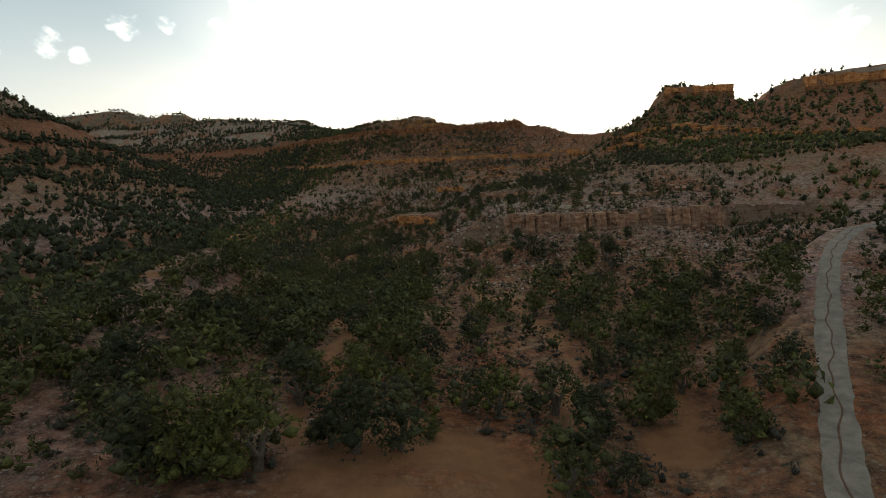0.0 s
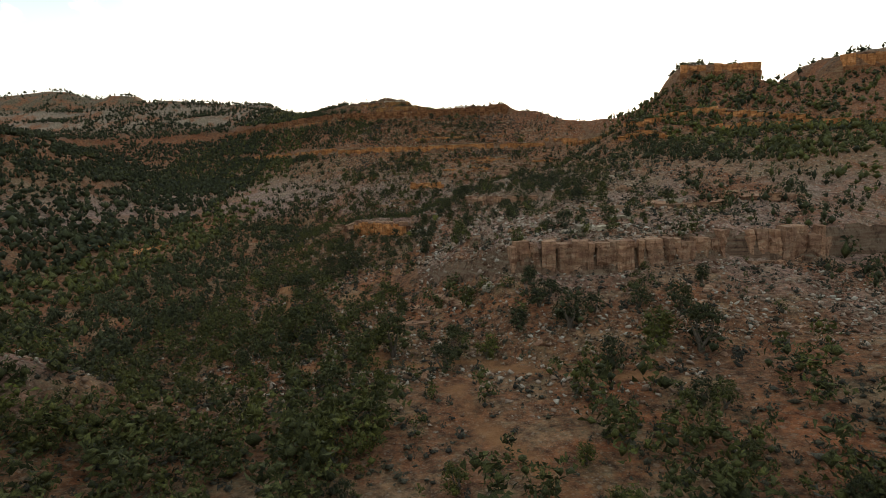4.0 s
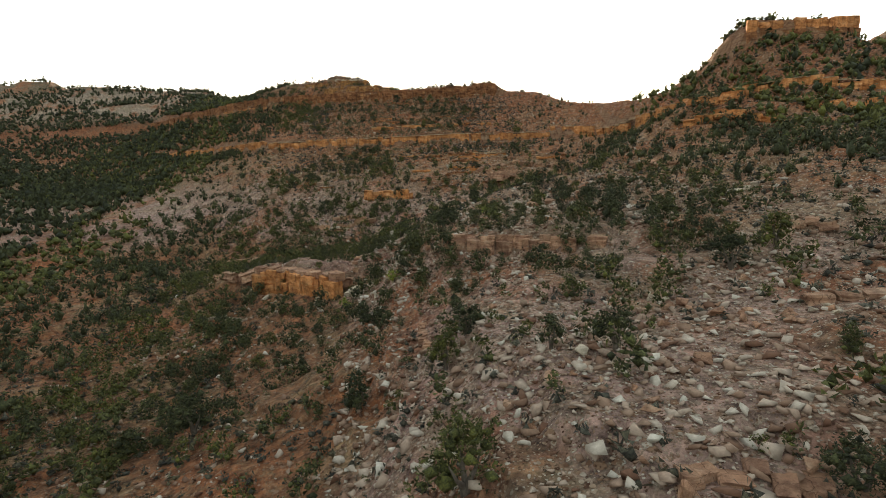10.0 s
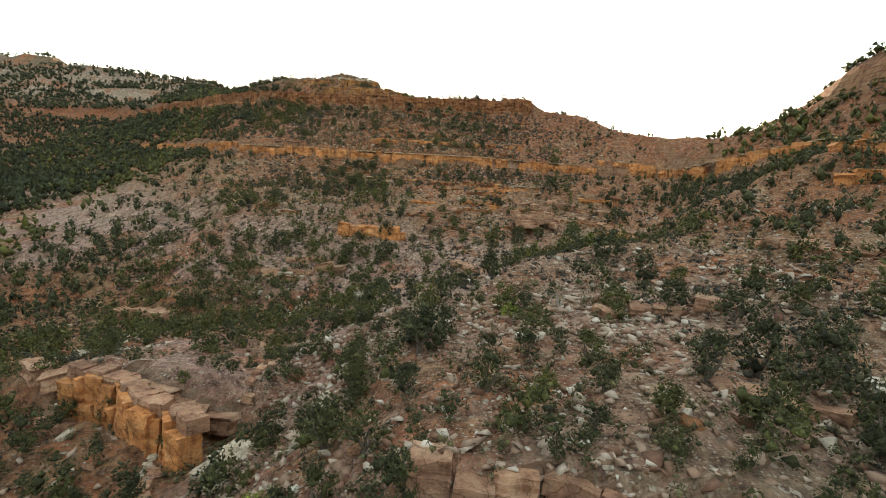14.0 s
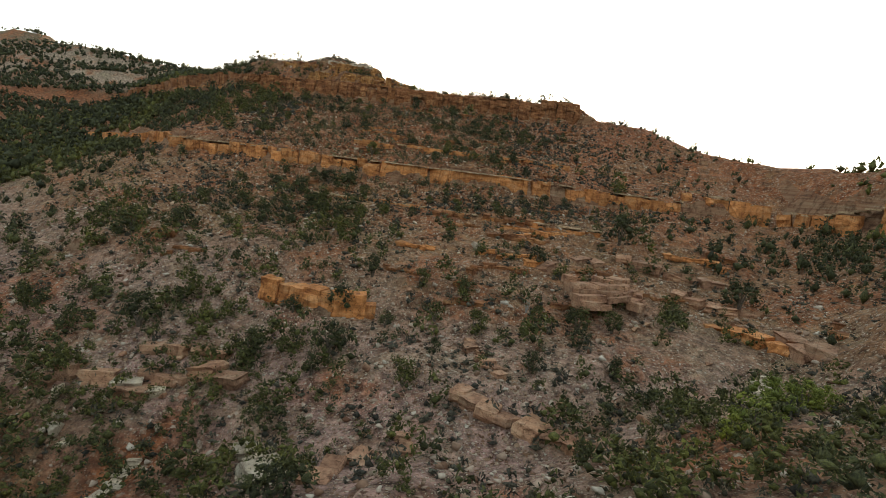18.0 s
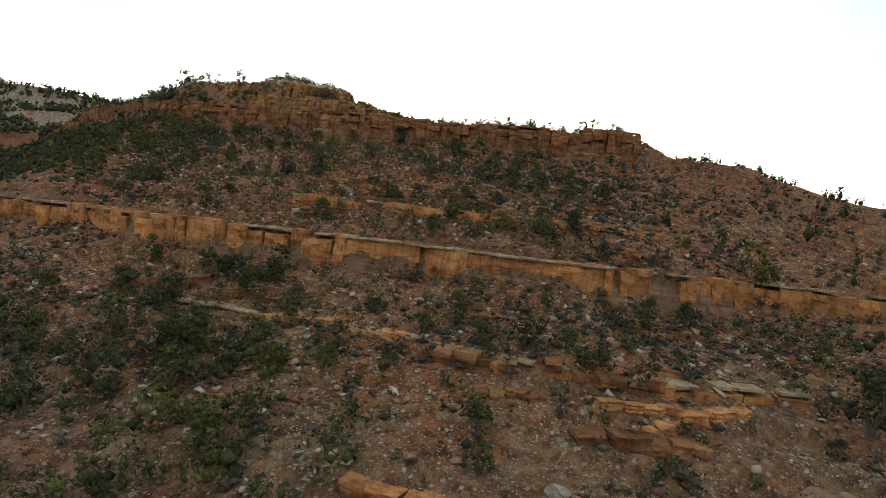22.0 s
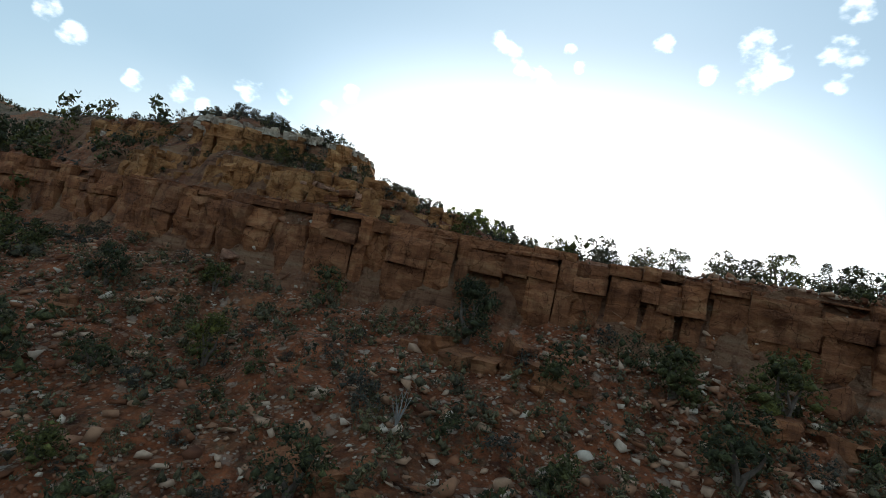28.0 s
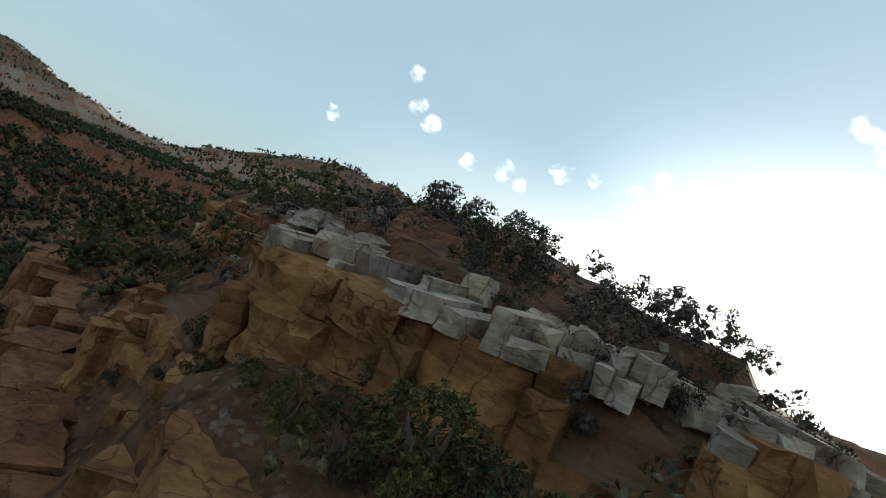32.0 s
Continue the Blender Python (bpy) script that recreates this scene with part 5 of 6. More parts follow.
BOULDER_SETS = {}
for tone, mat in (("brown", BROWN), ("pink", PINK), ("white", WHITE)):
    BOULDER_SETS[tone] = [boulder(k) for k in range(8)]
    for me in BOULDER_SETS[tone]:
        me.materials.append(mat)
BOULDERS = [(14.7, 384.8, 1.9, "pink"), (16.6, 384.2, 1.6, "pink"), (7.5, 383.3, 1.6, "brown"), (2.0, 382.0, 2.6, "brown"), (31.7, 407.1, 3.4, "brown"), (-10.7, 404.0, 1.6, "brown"), (27.0, 378.3, 2.4, "pink"), (15.7, 355.7, 2.0, "brown"), (0.2, 366.2, 1.5, "brown"), (53.0, 373.8, 2.1, "pink"),
            (28.6, 211.9, 1.8, "brown"), (42.9, 356.3, 2.0, "brown"), (0.9, 378.2, 1.7, "brown"), (-6.3, 412.6, 2.4, "pink"), (13.0, 117.0, 1.6, "white"), (-14.2, 291.8, 3.2, "white"), (-16.8, 296.2, 2.6, "white"), (-12.1, 295.5, 1.5, "white"), (-18.3, 296.1, 1.3, "white"), (-14.6, 293.3, 1.6, "white"), (-12.4, 290.4, 1.4, "white"), (4.3, 290.6, 2.0, "white"), (6.9, 289.1, 1.8, "white"), (5.9, 284.3, 2.2, "white"), (-18.6, 238.2, 2.2, "white"), (-22.4, 244.1, 1.6, "white"), (-19.4, 243.1, 1.6, "white"),
            (16, 123, 2.0, "pink"), (27, 370, 3.0, "brown"), (15, 405.5, 3.4, "brown"), (17, 403.5, 2.2, "brown"), (32, 405.5, 3.8, "brown"), (-6.5, 410.5, 2.6, "brown"),
            (14, 399, 1.7, "brown"), (16, 402, 1.6, "brown"), (29, 404, 2.0, "brown"), (-10, 403, 2.0, "brown"), (35, 341, 2.3, "pink"), (29, 340, 1.6, "pink"), (26, 202, 1.4, "pink")]


def lay(x, y, s, tone, label):
    me = BOULDER_SETS[tone][int(rng.integers(8))]
    ob = new("boulder", me)
    ob.matrix_basis = (Matrix.Translation((x, y, height(x, y) + 0.12 * s)) @ Euler((rng.normal(0, 0.25), rng.normal(0, 0.25), rng.uniform(0, 6.28))).to_matrix().to_4x4()
                       @ Matrix.Diagonal((s * rng.uniform(0.85, 1.2), s * rng.uniform(0.8, 1.1), s * rng.uniform(0.8, 1.3), 1)))
    tagged(ob, label, "boulder", "boulders of the slopes")


for x, y, s, tone in BOULDERS:
    lay(x, y, s, tone, "large angular %s sandstone boulder fallen from the cliff" % tone)
bx, by = rng.uniform(-25, 60, 1200), rng.uniform(110, 411, 1200)
ok = (rng.uniform(0, 1, 1200) < np.clip(0.25 + 0.5 * fbm(bx, by, 20.0, 170, 2), 0, 1)) & (slope_at(bx, by) < 1.2) & (track_at(bx, by) < 0.1)
for x, y in list(zip(bx[ok], by[ok]))[:210]:
    tone = "brown" if y > 335 and rng.uniform() < 0.7 else ("white" if rng.uniform() < 0.2 else "pink")
    lay(x, y, float(0.8 + 1.1 * rng.uniform() ** 2), tone, "angular %s sandstone block lying on the slope" % tone)

for x, y, s, turn in ((17.4, 350.6, 1.5, 0.9), (18.3, 350.2, 1.7, 0.8), (18.9, 349.6, 1.2, 1.1), (19.3, 348.9, 1.0, 0.4), (19.2, 348.0, 0.9, 1.9), (17.9, 349.2, 0.9, 0.6), (26.5, 349.5, 1.1, 1.3), (10.5, 352.5, 1.0, 0.2)):
    ob = new("boulder", BOULDER_SETS["white"][int(rng.integers(8))])
    ob.matrix_basis = Matrix.Translation((x, y, height(x, y) + 0.1)) @ Euler((0.3, 0.1, turn)).to_matrix().to_4x4() @ Matrix.Diagonal((s, s * 0.45, s * 0.4, 1))
    tagged(ob, "long white sandstone slab fallen below the orange wall", "boulder", "boulders of the slopes")

for px, py, wide, n in ((37, 173, 6, 20), (36, 181, 6, 16), (25, 154, 7, 20), (45, 150, 8, 16), (20, 166, 5, 12), (52, 168, 6, 12)):
    for k in range(n):
        x, y = px + float(rng.normal(0, wide * 0.5)), py + float(rng.normal(0, wide * 0.4))
        lay(x, y, float(0.7 + 1.2 * rng.uniform() ** 2), "white" if rng.uniform() < 0.25 else "pink", "fractured pale sandstone block in a pile on the spur")

# ---- the road along the bench ----


def strip(name, line, half, lift, step, wander=0.0):
    v, f = [], []
    pts = []
    for (ax, ay, _), (bx, by, _) in zip(line, line[1:]):
        n = max(2, int(math.hypot(bx - ax, by - ay) / step))
        pts += [(ax + (bx - ax) * k / n, ay + (by - ay) * k / n) for k in range(n)]
    r = random.Random(3)
    for i, (x, y) in enumerate(pts):
        px, py = pts[max(i - 2, 0)]
        qx, qy = pts[min(i + 2, len(pts) - 1)]
        d = math.hypot(qx - px, qy - py)
        nx, ny = (qy - py) / d, -(qx - px) / d
        off = wander * (math.sin(i * 0.31) + 0.6 * math.sin(i * 0.77 + 1))
        h = half * (1 + 0.12 * r.uniform(-1, 1))
        for k in range(5):
            u = -h + 2 * h * k / 4 + off
            x1, y1 = x + nx * u, y + ny * u
            v.append((x1, y1, lift - (0.06 if k in (0, 4) else 0)))
    q = np.array(v)
    q[:, 2] += ground_at(q[:, 0], q[:, 1])
    v = [tuple(p) for p in q.tolist()]
    for i in range(len(pts) - 1):
        for k in range(4):
            a = i * 5 + k
            f.append((a, a + 1, a + 6, a + 5))
    return mesh_of(name, v, f)


road = new("road", strip("road", ROAD, 1.15, 0.10, 1.0))
road.data.materials.append(GRAVEL)
tagged(road, "narrow grey gravel road along the bench", "road", kind="structure")
part("rut", strip("rut", ROAD, 0.1, 0.125, 0.6, 0.2), RUT, road, "dark washed-out rut down the road's middle")

# ---- cliffs of jointed blocks ----
BLOCKS = [block_mesh(700 + k, 0.08 + 0.012 * k) for k in range(8)]
for me in BLOCKS:
    for mat in (ORANGE,):
        me.materials.append(mat)
BLOCK_SETS = {"orange": BLOCKS}
for tone, mat in (("brown", BROWN), ("pink", PINK), ("white", WHITE)):
    BLOCK_SETS[tone] = [me.copy() for me in BLOCKS]
    for me in BLOCK_SETS[tone]:
        me.materials[0] = mat


def foot_line(xs, y0, level, reach=9.0):
    """Where the ground, going north from about y0, first rises past a level, at each x."""
    ys = np.arange(-reach, reach, 0.3)
    out = []
    for x, y in zip(xs, y0):
        g = ground_at(np.full(len(ys), x), y + ys)
        k = np.nonzero(g > level)[0]
        out.append(y + (ys[k[0]] if len(k) else 0.0))
    out = np.array(out)
    return np.convolve(np.pad(out, 2, mode="edge"), np.ones(5) / 5, mode="valid")


def line_of(name):
    for n, a, b in LINES:
        if n == name:
            return a


def panel_mesh(r, a, b, foot, top, deep, rough, cell):
    """One joint-bounded panel of a cliff's face, its foot's middle at the origin, split into worn facets, with its top and its sides."""
    w, h = math.hypot(b[0] - a[0], b[1] - a[1]), top - foot
    ux, uy = (b[0] - a[0]) / w, (b[1] - a[1]) / w
    cols, rows = min(14, max(2, int(w / cell))), min(10, max(2, int(h / cell)))
    lean, swing, bow = r.gauss(0, 0.05) * h, r.gauss(0, 0.05) * w, r.gauss(0, 0.03) * w
    beds = [r.gauss(0, 0.22 * rough) for _ in range(rows + 1)]
    v, f, seed_of = [], [], r.uniform(0, 50)
    mx, my = (a[0] + b[0]) / 2, (a[1] + b[1]) / 2
    for j in range(rows + 1):
        for i in range(cols + 1):
            p, q = i / cols, j / rows
            if 0 < i < cols:
                p += r.uniform(-0.3, 0.3) / cols
            if 0 < j < rows:
                q += r.uniform(-0.3, 0.3) / rows
            at = Vector((mx + (p - 0.5) * w, my, foot + q * h))
            d = lean * (q - 0.5) + swing * (p - 0.5) + bow * (1 - (2 * p - 1) ** 2) + beds[j] * 0.6
            d += rough * (noise.noise(at * 0.45) + 0.55 * noise.noise(at * 1.3 + Vector((7, 3, 1))))
            step = noise.cell(Vector((at.x * 0.75 + 0.5 * at.z, at.z * 0.9 + 0.3 * noise.noise(at * 0.8), seed_of)))
            d += 0.55 * rough * step
            edge = (0.05 + 0.12 * r.random() * min(1, h)) if (i in (0, cols) or j == rows) else 0.0
            d -= edge
            z = q * h - (0.1 * r.random() * min(1, h) if j == rows else 0)
            s = (p - 0.5) * (w - 0.05)
            v.append((ux * s + uy * d, uy * s - ux * d, z))
    k = cols + 1
    for j in range(rows):
        for i in range(cols):
            q = j * k + i
            if (i + j) % 2:
                f += [(q, q + 1, q + k), (q + 1, q + k + 1, q + k)]
            else:
                f += [(q, q + 1, q + k + 1), (q, q + k + 1, q + k)]
    ring = [j * k for j in range(rows + 1)] + [rows * k + i for i in range(1, k)] + [j * k + cols for j in range(rows - 1, -1, -1)]
    n = len(v)
    for q in ring:
        x, y, z = v[q]
        v.append((x - uy * deep, y + ux * deep, z + (0.12 * r.random() if q >= rows * k else 0)))
    for i in range(len(ring) - 1):
        f.append((ring[i], ring[i + 1], n + i + 1, n + i))
    me = mesh_of("block", v, f)
    return me


def wall(name, label, path, courses, seed, cell=0.6, lift=None, wander=0.5):
    """A cliff along a path of (x, y), in stacks of courses (foot, top, widths, tone, set back, roughness, share of gaps), from below."""
    r = random.Random(seed)
    root = new(name)
    tagged(root, label, "cliff", kind="structure")
    px, py = np.array([p[0] for p in path], float), np.array([p[1] for p in path], float)
    way = np.concatenate([[0], np.cumsum(np.hypot(np.diff(px), np.diff(py)))])

    def at(s, out):
        x, y = float(np.interp(s, way, px)), float(np.interp(s, way, py))
        e = 1.2
        dx, dy = float(np.interp(s + e, way, px) - np.interp(s - e, way, px)), float(np.interp(s + e, way, py) - np.interp(s - e, way, py))
        d = math.hypot(dx, dy)
        out += wander * (0.8 * noise.noise(Vector((s * 0.16, seed, 0))) + 0.5 * noise.noise(Vector((s * 0.5, seed, 5))))
        return x - dy / d * out, y + dx / d * out

    for stack in courses:
        s, last = 0.0, way[-1]
        w0, w1 = stack[0][2]
        while s < last - 0.3:
            w = min(w0 * (w1 / w0) ** r.random(), last - s)
            lean = r.gauss(0, 0.3 * stack[0][5])
            cut, k = None, 0
            while k < len(stack):
                foot, top, _, tone, back, rough, gaps = stack[k]
                if k + 1 < len(stack) and tone == stack[k + 1][3] and r.random() < 0.3:     # a joint block that runs through two beds
                    k += 1
                    top = stack[k][1]
                lo = (foot if cut is None else cut) - 0.04
                hi = top + max(-0.5, min(0.35, r.gauss(0, 0.16 * (top - foot))))
                cut = hi
                k += 1
                if r.random() < gaps:
                    continue
                off = back + lean + r.gauss(0, 0.3 * rough)
                a, b = at(s, off), at(s + w, off)
                if math.hypot(a[0] - b[0], a[1] - b[1]) < 0.2 or hi - lo < 0.1:
                    continue
                up = (lift((a[0] + b[0]) / 2) if lift else 0.0) + 0.2 * wander * noise.noise(Vector((s * 0.3, seed, 9)))
                me = panel_mesh(r, a, b, lo + up, hi + up, r.uniform(1.6, 2.6), rough, cell)
                me.materials.append(TONES[tone])
                ob = new("block", me)
                ob.parent = root
                ob.location = ((a[0] + b[0]) / 2, (a[1] + b[1]) / 2, lo + up)
                ob.rotation_euler = (r.gauss(0, 0.12 * rough), r.gauss(0, 0.16 * rough), r.gauss(0, 0.2 * rough))
            s += w
    return root


TONES = {"orange": ORANGE, "ochre": OCHRE, "pale": PALE, "brown": BROWN, "pink": PINK, "white": WHITE}


def along_ground(x0, x1, line, level, step=1.0, out=0.5):
    xs = np.arange(x0, x1 + step, step)
    ys = foot_line(xs, np.interp(xs, STATIONS, line_of(line) if isinstance(line, str) else line), level)
    return [(float(x), float(y) - out) for x, y in zip(xs, ys)]


wall("cliff_1", "pink and buff sandstone cliff with upright joints", along_ground(15.5, 37, "cliff_a_foot", 32.5),
     [[(29.6, 35.3, (0.8, 3.2), "pink", 0.0, 0.32, 0.03), (35.1, 36.5, (0.8, 2.8), "pink", 0.1, 0.3, 0.05)]], 1, 0.55, None, 1.0)
wall("cliff_20", "broken pink sandstone cliff with wide upright gaps", along_ground(39, 76, "cliff_a_foot", 32.5),
     [[(29.6, 35.0, (0.9, 3.2), "pink", 0.1, 0.36, 0.22), (34.6, 36.3, (0.8, 2.8), "pink", 0.5, 0.3, 0.35)]], 20, 0.6, None, 1.2)
wall("cliff_2", "long orange sandstone cliff with a white rim", along_ground(-44, 9, "cliff_b_foot", 59.3),
     [[(56.6, 61.45, (1.2, 4.0), "orange", 0.0, 0.3, 0.02)], [(61.4, 61.62, (0.7, 2.4), "pale", 0.15, 0.06, 0.25)]], 2)
wall("cliff_15", "smooth tall orange sandstone wall with a white rim", along_ground(8.5, 38, "cliff_b_foot", 59.3, 2.0),
     [[(56.4, 61.5, (4.0, 10.0), "orange", 0.0, 0.2, 0.0)], [(61.45, 61.66, (1.2, 4.0), "pale", -0.06, 0.04, 0.05)]], 15)
wall("cliff_16", "broken orange sandstone cliff with a pale rim", along_ground(39.5, 72, "cliff_b_foot", 59.3),
     [[(57.0, 61.4, (1.4, 5.0), "orange", 0.0, 0.3, 0.06)], [(61.35, 61.6, (0.8, 2.6), "pale", 0.1, 0.06, 0.3)]], 16)
CAP_LIFT = lambda x: float(np.interp(x, (-46, -20, 30, 58), (0.5, 0.2, 0.1, 1.4)))
wall("cliff_3", "dark orange cap cliff of stacked sandstone beds", along_ground(-46, 60, "cap_foot", 82.5),
     [[(78.8, 83.8, (0.9, 4.2), "brown", 0.0, 0.3, 0.03), (83.75, 85.1, (0.9, 3.8), "brown", -0.15, 0.26, 0.05), (85.05, 85.5, (0.8, 3.0), "brown", 0.4, 0.14, 0.12), (85.45, 85.95, (0.8, 3.4), "brown", 0.2, 0.2, 0.15), (85.9, 86.25, (0.6, 2.6), "brown", 0.9, 0.16, 0.25)]], 3, 0.45, CAP_LIFT, 0.9)
wall("cliff_17", "fractured ochre sandstone tier above the cap cliff", along_ground(-24, 9.5, "tier_foot", 87.6, 0.8, 0.4),
     [[(85.8, 87.5, (0.6, 2.4), "ochre", -0.3, 0.4, 0.04), (87.2, 88.6, (0.5, 2.2), "ochre", 0.1, 0.4, 0.06), (88.3, 89.4, (0.5, 1.8), "ochre", 0.6, 0.35, 0.12)]], 17, 0.36,
     lambda x: float(np.interp(x, (3, 10), (0, -1.2))), 1.0)
wall("cliff_4", "upper cliff of fractured orange rock", along_ground(-36, -13.5, "crown_base", 91.9, 0.8, 0.5),
     [[(90.0, 91.4, (0.6, 2.2), "ochre", -0.3, 0.38, 0.15), (91.2, 92.5, (0.5, 2.0), "ochre", 0.1, 0.38, 0.15), (92.3, 93.1, (0.5, 1.6), "brown", 0.6, 0.3, 0.3)]], 4, 0.36, None, 0.9)
PROW = [(-15, 420.6), (-12, 420.6), (-9, 421.3), (-6, 421.9), (-3.2, 422.4), (-1.5, 423.6), (-1.0, 425.8), (-1.0, 428.4), (-2.0, 430.6)]
wall("cliff_18", "blunt ochre sandstone prow capped with white blocks", PROW,
     [[(89.0, 90.7, (0.7, 2.4), "ochre", -0.2, 0.36, 0.02), (90.4, 92.1, (0.6, 2.6), "ochre", 0.0, 0.36, 0.03), (91.8, 93.0, (0.6, 2.0), "ochre", 0.2, 0.3, 0.06)], [(92.75, 93.3, (0.35, 0.9), "white", 0.25, 0.35, 0.45)], [(93.1, 93.6, (0.3, 0.8), "white", 0.9, 0.35, 0.6)]], 18, 0.34, None, 0.6)
wall("cliff_5", "thin ledge of orange sandstone with a white rim", along_ground(-6, 50, "ledge_b", 53.5, 1.0, 1.2),
     [[(52.2, 53.6, (1.5, 6.0), "orange", 0.0, 0.2, 0.12)], [(53.5, 53.72, (0.8, 2.6), "pale", 0.05, 0.06, 0.25)]], 5)
wall("cliff_6", "low red sandstone bluff above the wash", along_ground(-22, -5.0, "bluff_foot", 27.5),
     [[(24.0, 26.2, (0.9, 2.6), "brown", -0.3, 0.35, 0.05), (26.1, 29.2, (1.2, 3.6), "orange", -0.5, 0.35, 0.02), (29.1, 31.2, (1.0, 3.0), "orange", -0.2, 0.3, 0.03), (31.1, 31.9, (0.8, 2.2), "pink", 0.4, 0.2, 0.1)]], 6)
wall("cliff_7", "short orange cliff on the canyon side", along_ground(-2.5, 13, "ledge", 40.0),
     [[(38.2, 41.5, (1.8, 5.0), "orange", 0.0, 0.28, 0.04), (41.4, 42.4, (1.2, 3.6), "orange", 0.35, 0.2, 0.06)]], 7)
wall("cliff_8", "thin ledge of orange sandstone below the cap slope", along_ground(0, 50, [0.8 * a + 0.2 * b for a, b in zip(line_of("cliff_b_top"), line_of("cap_foot"))], 65.8, 1.0, 1.3),
     [[(65.0, 66.3, (1.4, 6.0), "orange", 0.0, 0.18, 0.1)], [(66.2, 66.4, (0.7, 2.4), "pale", 0.05, 0.06, 0.3)]], 8)
wall("cliff_9", "buff sandstone ledge across the spur", along_ground(14, 33, "shelf_foot", 39.2),
     [[(37.0, 38.9, (1.2, 4.0), "pink", -0.1, 0.28, 0.05), (38.8, 40.3, (1.0, 3.4), "pink", 0.1, 0.25, 0.06), (40.2, 40.9, (0.6, 2.2), "pink", 0.6, 0.2, 0.2)]], 9)
wall("cliff_10", "stepped beds of smooth pink sandstone", along_ground(40, 72, "ledge", 47.2, 1.0, 0.1),
     [[(44.2, 45.2, (1.5, 6.0), "pink", 0.2, 0.25, 0.2)], [(45.1, 45.8, (1.5, 6.0), "pink", 1.1, 0.25, 0.2)], [(45.7, 46.4, (1.5, 6.0), "pink", 2.1, 0.25, 0.2)], [(46.3, 47.0, (1.5, 5.0), "pink", 3.1, 0.25, 0.2)],
      [(46.9, 47.7, (1.5, 5.0), "pink", 4.2, 0.25, 0.25)]], 10, 0.6)
wall("cliff_11", "flat-topped mesa rim of dark orange sandstone", along_ground(127.5, 163, "cap_foot", 88.5),
     [[(85.0, 90.0, (2.0, 6.0), "brown", 0.0, 0.5, 0.03), (89.9, 93.0, (2.0, 7.0), "orange", 0.6, 0.4, 0.03)]], 11, 1.4)
wall("cliff_12", "orange sandstone cliff band round the mesa's foot", along_ground(104, 200, "cliff_b_foot", 59.6),
     [[(57.2, 62.2, (2.0, 8.0), "orange", 0.0, 0.45, 0.05)]], 12, 1.4)
wall("cliff_13", "red sandstone cliff band round the head of the side canyon", along_ground(-172, -46, "cap_foot", 82.5, 2.0),
     [[(78.2, 83.2, (2.0, 7.0), "orange", 0.0, 0.6, 0.04), (83.1, 87.6, (2.0, 7.0), "brown", 0.5, 0.5, 0.04)]], 13, 1.6)
wall("cliff_14", "orange sandstone cliff band below the side canyon's head", along_ground(-120, -45, "cliff_b_foot", 60.0, 2.0),
     [[(57.0, 62.1, (1.8, 7.0), "orange", 0.0, 0.5, 0.05)]], 14, 1.6)
BAND = [(73, 357), (84, 354), (94, 347), (101.7, 331), (105.8, 319.5), (109.3, 309.8), (114.5, 299), (119.8, 289), (124, 281), (128.6, 273.8), (140.9, 267.4), (151, 259.6)]
BAND_Z = [height(x, y) for x, y in BAND]
wall("cliff_21", "orange sandstone cliff band curving round to the mesa", BAND,
     [[(-3.0, 2.0, (1.5, 6.0), "orange", -0.6, 0.4, 0.05)], [(1.95, 2.2, (1.0, 3.0), "pale", -0.5, 0.08, 0.3)]], 21, 0.9, lambda x: float(np.interp(x, [p[0] for p in BAND], BAND_Z)))
wall("cliff_19", "second mesa rim of dark orange sandstone", along_ground(206, 262, "cap_foot", 90.0),
     [[(86.0, 91.0, (3.0, 8.0), "brown", 0.0, 0.5, 0.03), (90.9, 96.3, (3.0, 9.0), "orange", 0.6, 0.4, 0.03)]], 19, 1.8)


OUTCROPS = [(91.6, 274.7, 11, 2.3, "orange"), (96.9, 272.9, 11, 2.3, "orange"), (86.3, 267.2, 11, 2.3, "orange"), (92.1, 262.9, 11, 2.3, "orange"), (-15.3, 298.0, 9, 1.8, "pink"), (-9.8, 297.7, 5, 1.5, "white"), (-7.7, 299.3, 5, 1.2, "pink"), (-2.1, 298.7, 5, 1.6, "pink"), (5.7, 287.9, 6, 1.8, "white"), (28.0, 288.4, 13, 1.5, "pink"), (58.6, 327.4, 16, 1.7, "pink"), (61.2, 308.4, 12, 1.8, "orange"), (41.0, 324.6, 10, 1.6, "pink"), (60.9, 318.2, 10, 1.8, "pink"), (64.7, 302.7, 9, 2.0, "pink"), (44.6, 174.2, 9, 1.3, "pink"), (21.5, 155.6, 7, 0.9, "pink"), (-26.2, 248.0, 14, 2.4, "pink"), (-7.3, 240.3, 10, 2.2, "pink"), (-34.3, 289.5, 14, 2.6, "pink"), (-91.3, 238.5, 12, 2.6, "orange"), (-106.9, 241.5, 10, 2.4, "orange"), (57.9, 170.9, 14, 2.2, "pink"), (74.4, 168.4, 16, 2.2, "pink"), (-7.2, 303.1, 9, 1.4, "pink"), (38.4, 235.4, 12, 1.6, "pink"), (62.3, 248.9, 14, 1.6, "pink")]


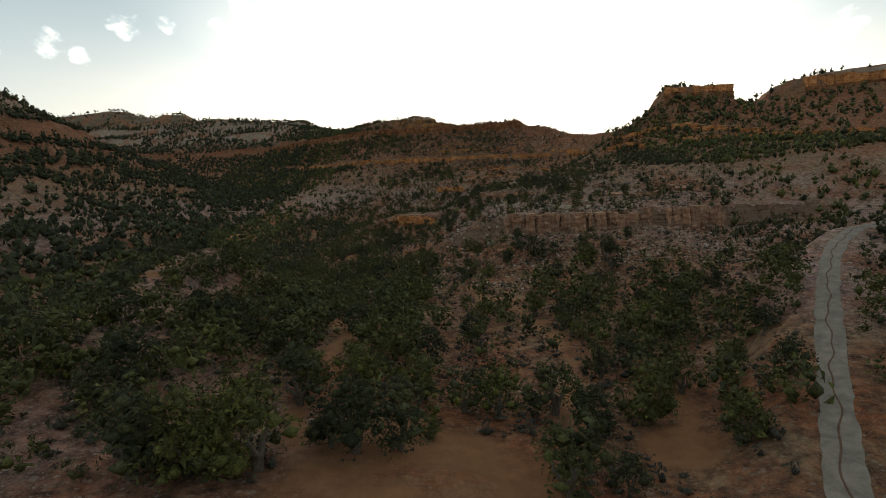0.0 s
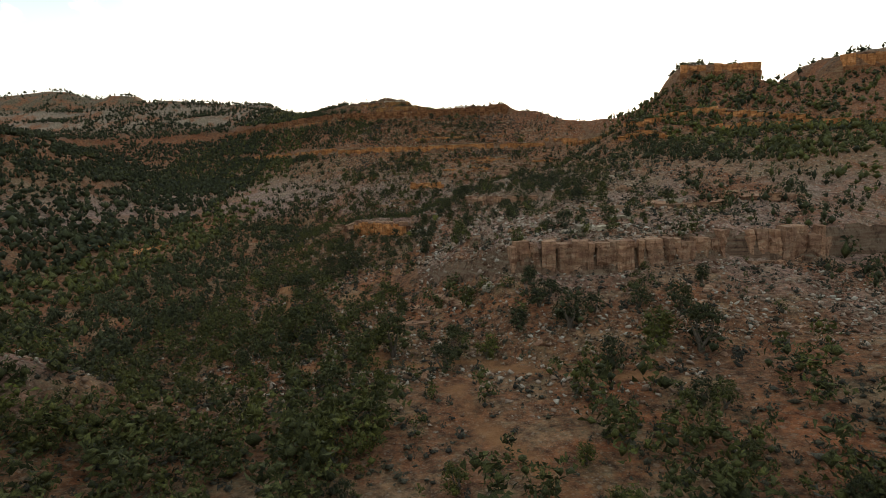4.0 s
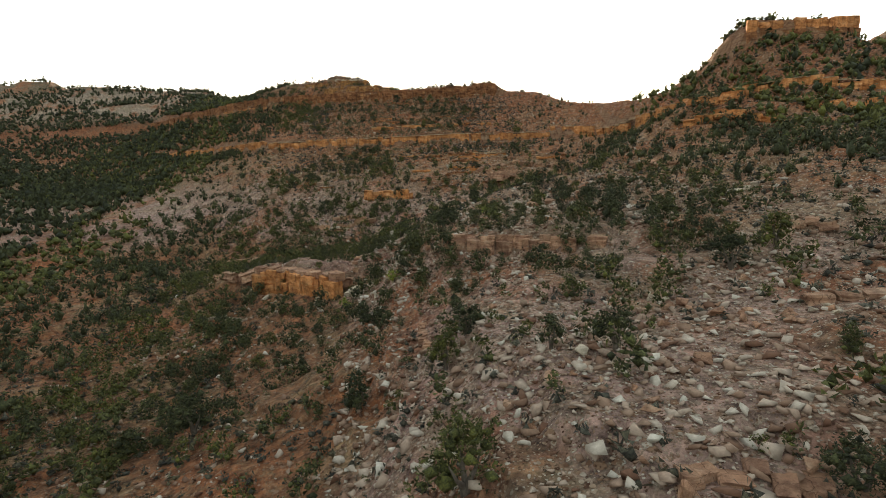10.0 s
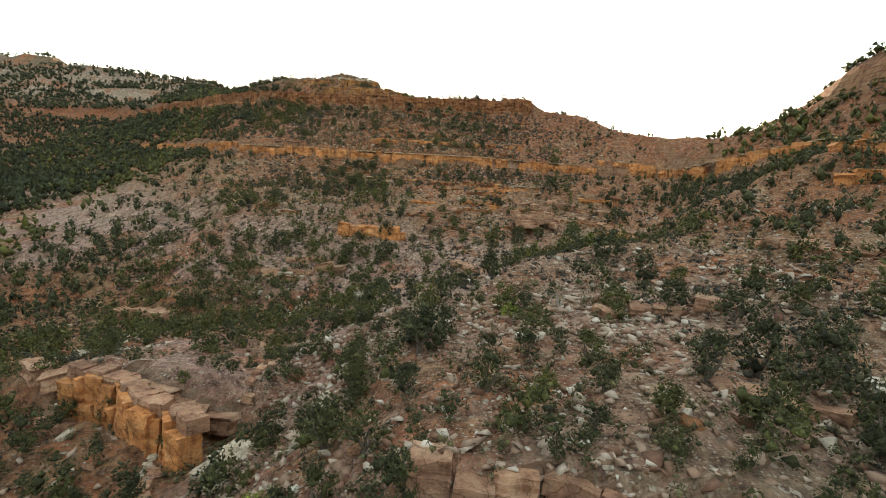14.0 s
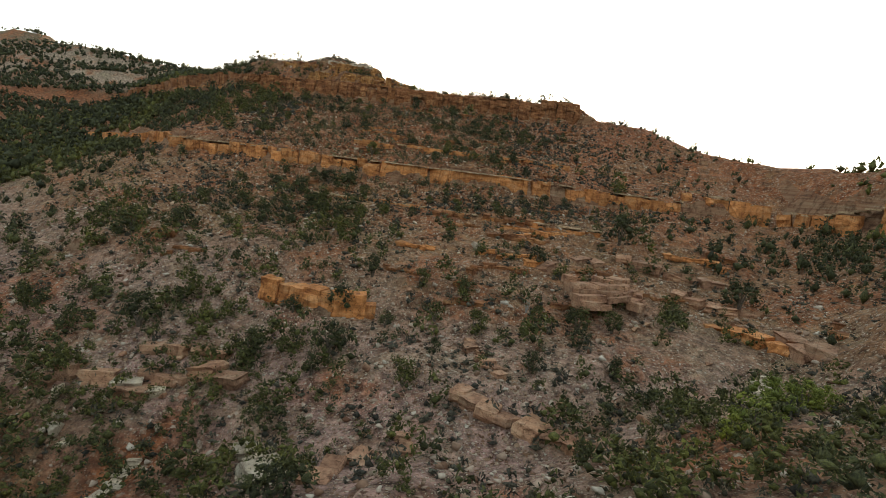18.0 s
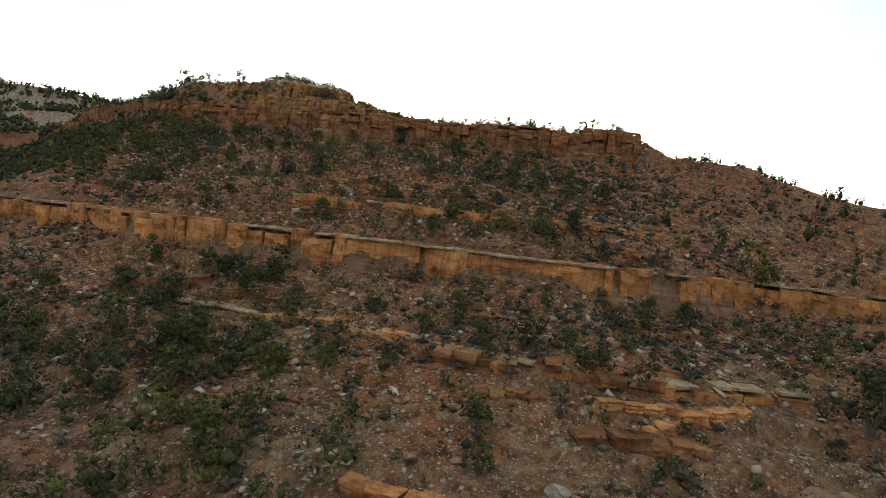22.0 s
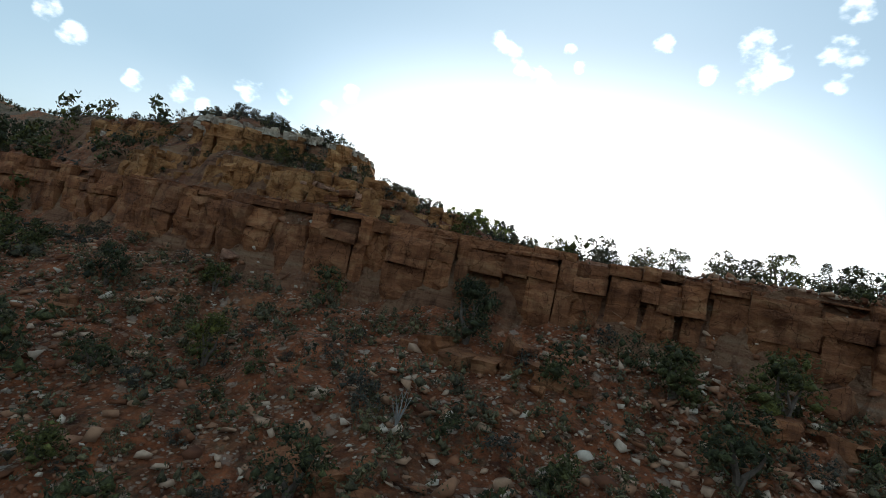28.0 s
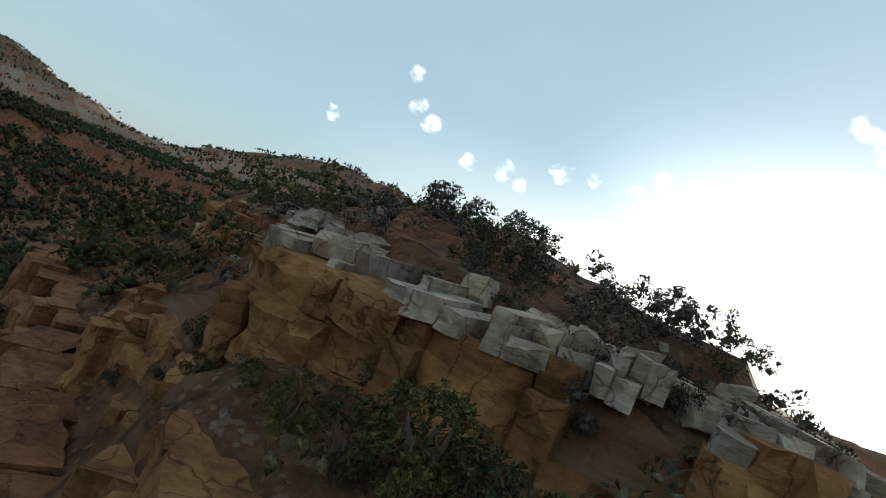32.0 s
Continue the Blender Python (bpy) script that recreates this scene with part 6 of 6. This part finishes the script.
def outcrop(x, y, length, tall, tone, label):
    """A short ledge of blocks along the slope's contour, half buried."""
    gx, gy = height(x + 1.5, y) - height(x - 1.5, y), height(x, y + 1.5) - height(x, y - 1.5)
    g = math.hypot(gx, gy) + 1e-6
    ux, uy = gy / g, -gx / g
    root = new("rock_outcrop")
    base = height(x, y)
    root.location = (x, y, base)
    tagged(root, label, "rock outcrop", "outcrops of the slopes")
    s = -length / 2
    while s < length / 2:
        w = float(rng.uniform(0.7, 1.5) * tall * 1.3)
        off = float(rng.normal(0, 0.25 * tall))
        bx, by = x + ux * (s + w / 2) + gx / g * off, y + uy * (s + w / 2) + gy / g * off
        h, deep = tall * float(rng.uniform(0.6, 1.15)), float(rng.uniform(1.2, 1.9)) * tall
        ob = new("block", BLOCK_SETS[tone][int(rng.integers(8))])
        ob.parent = root
        ob.matrix_basis = (Matrix.Translation((bx - x, by - y, height(bx, by) - base - 0.52 * h))
                           @ Euler((rng.normal(0, 0.1), rng.normal(0, 0.1), math.atan2(uy, ux) + rng.normal(0, 0.2))).to_matrix().to_4x4() @ Matrix.Diagonal((w * 1.1, deep, h, 1)))
        s += w * float(rng.uniform(0.9, 1.25))


for x, y, length, tall, tone in OUTCROPS:
    outcrop(x, y, length, tall, tone, "weathered %s sandstone ledge breaking out of the slope" % tone)
for k in range(14):
    x = -4.0 + 1.9 * k + float(rng.normal(0, 0.6))
    y = float(np.interp(x, STATIONS, line_of("cap_top"))) + (1.2, 2.0, 2.8, 2.4)[k % 4]
    outcrop(x, y, float(rng.uniform(3, 6)), float(rng.uniform(0.4, 0.7)), "pink" if k % 3 else "brown", "fractured orange sandstone slabs near the cliff's top")
ox, oy = rng.uniform(-30, 70, 400), rng.uniform(112, 405, 400)
ok = (slope_at(ox, oy) < 1.1) & (slope_at(ox, oy) > 0.2) & (track_at(ox, oy) < 0.1) & (fbm(ox, oy, 24.0, 181, 2) > -0.15)
for x, y in list(zip(ox[ok], oy[ok]))[:95]:
    tone = ("brown" if rng.uniform() < 0.88 else "orange") if y > 300 else ("pink" if rng.uniform() < 0.7 else "white")
    outcrop(float(x), float(y), float(rng.uniform(3, 10)), float(rng.uniform(0.5, 1.3)), tone, "low broken ledge of %s sandstone on the slope" % tone)


def crown_block(x, y, s):
    ob = new("white_block", BLOCK_SETS["white"][int(rng.integers(8))])
    ob.matrix_basis = (Matrix.Translation((x, y, height(x, y) - 0.25 * s)) @ Euler((rng.normal(0, 0.15), rng.normal(0, 0.15), rng.uniform(0, 6.28))).to_matrix().to_4x4()
                       @ Matrix.Diagonal((s * rng.uniform(0.9, 1.5), s * rng.uniform(0.8, 1.2), s * rng.uniform(0.7, 1.1), 1)))
    tagged(ob, "weathered white sandstone block on the cliff's crown", "rock", "white blocks of the crown")


for x0, x1, shift, rows in ((-10.5, -3.0, 0.2, 2), (-18.0, -12.5, 0.0, 2)):
    for k in range(rows):
        cx = x0
        while cx < x1:
            size = float(rng.uniform(0.4, 0.8))
            cy = float(np.interp(cx, STATIONS, line_of("crown_top"))) + shift + 0.7 * (k - 1) + float(rng.normal(0, 0.2))
            crown_block(cx, cy, size)
            cx += size * 1.05
for k in range(22):
    cx = float(rng.uniform(-34, 1))
    crown_block(cx, float(np.interp(cx, STATIONS, line_of("crown_top"))) + float(rng.uniform(-1.5, 3.5)), float(0.25 + 0.4 * rng.uniform() ** 2))
for proto in JUNIPERS + PINYONS + OAKS + [SNAG]:
    for ob in list(proto.children_recursive):
        bpy.data.objects.remove(ob)
    bpy.data.objects.remove(proto)
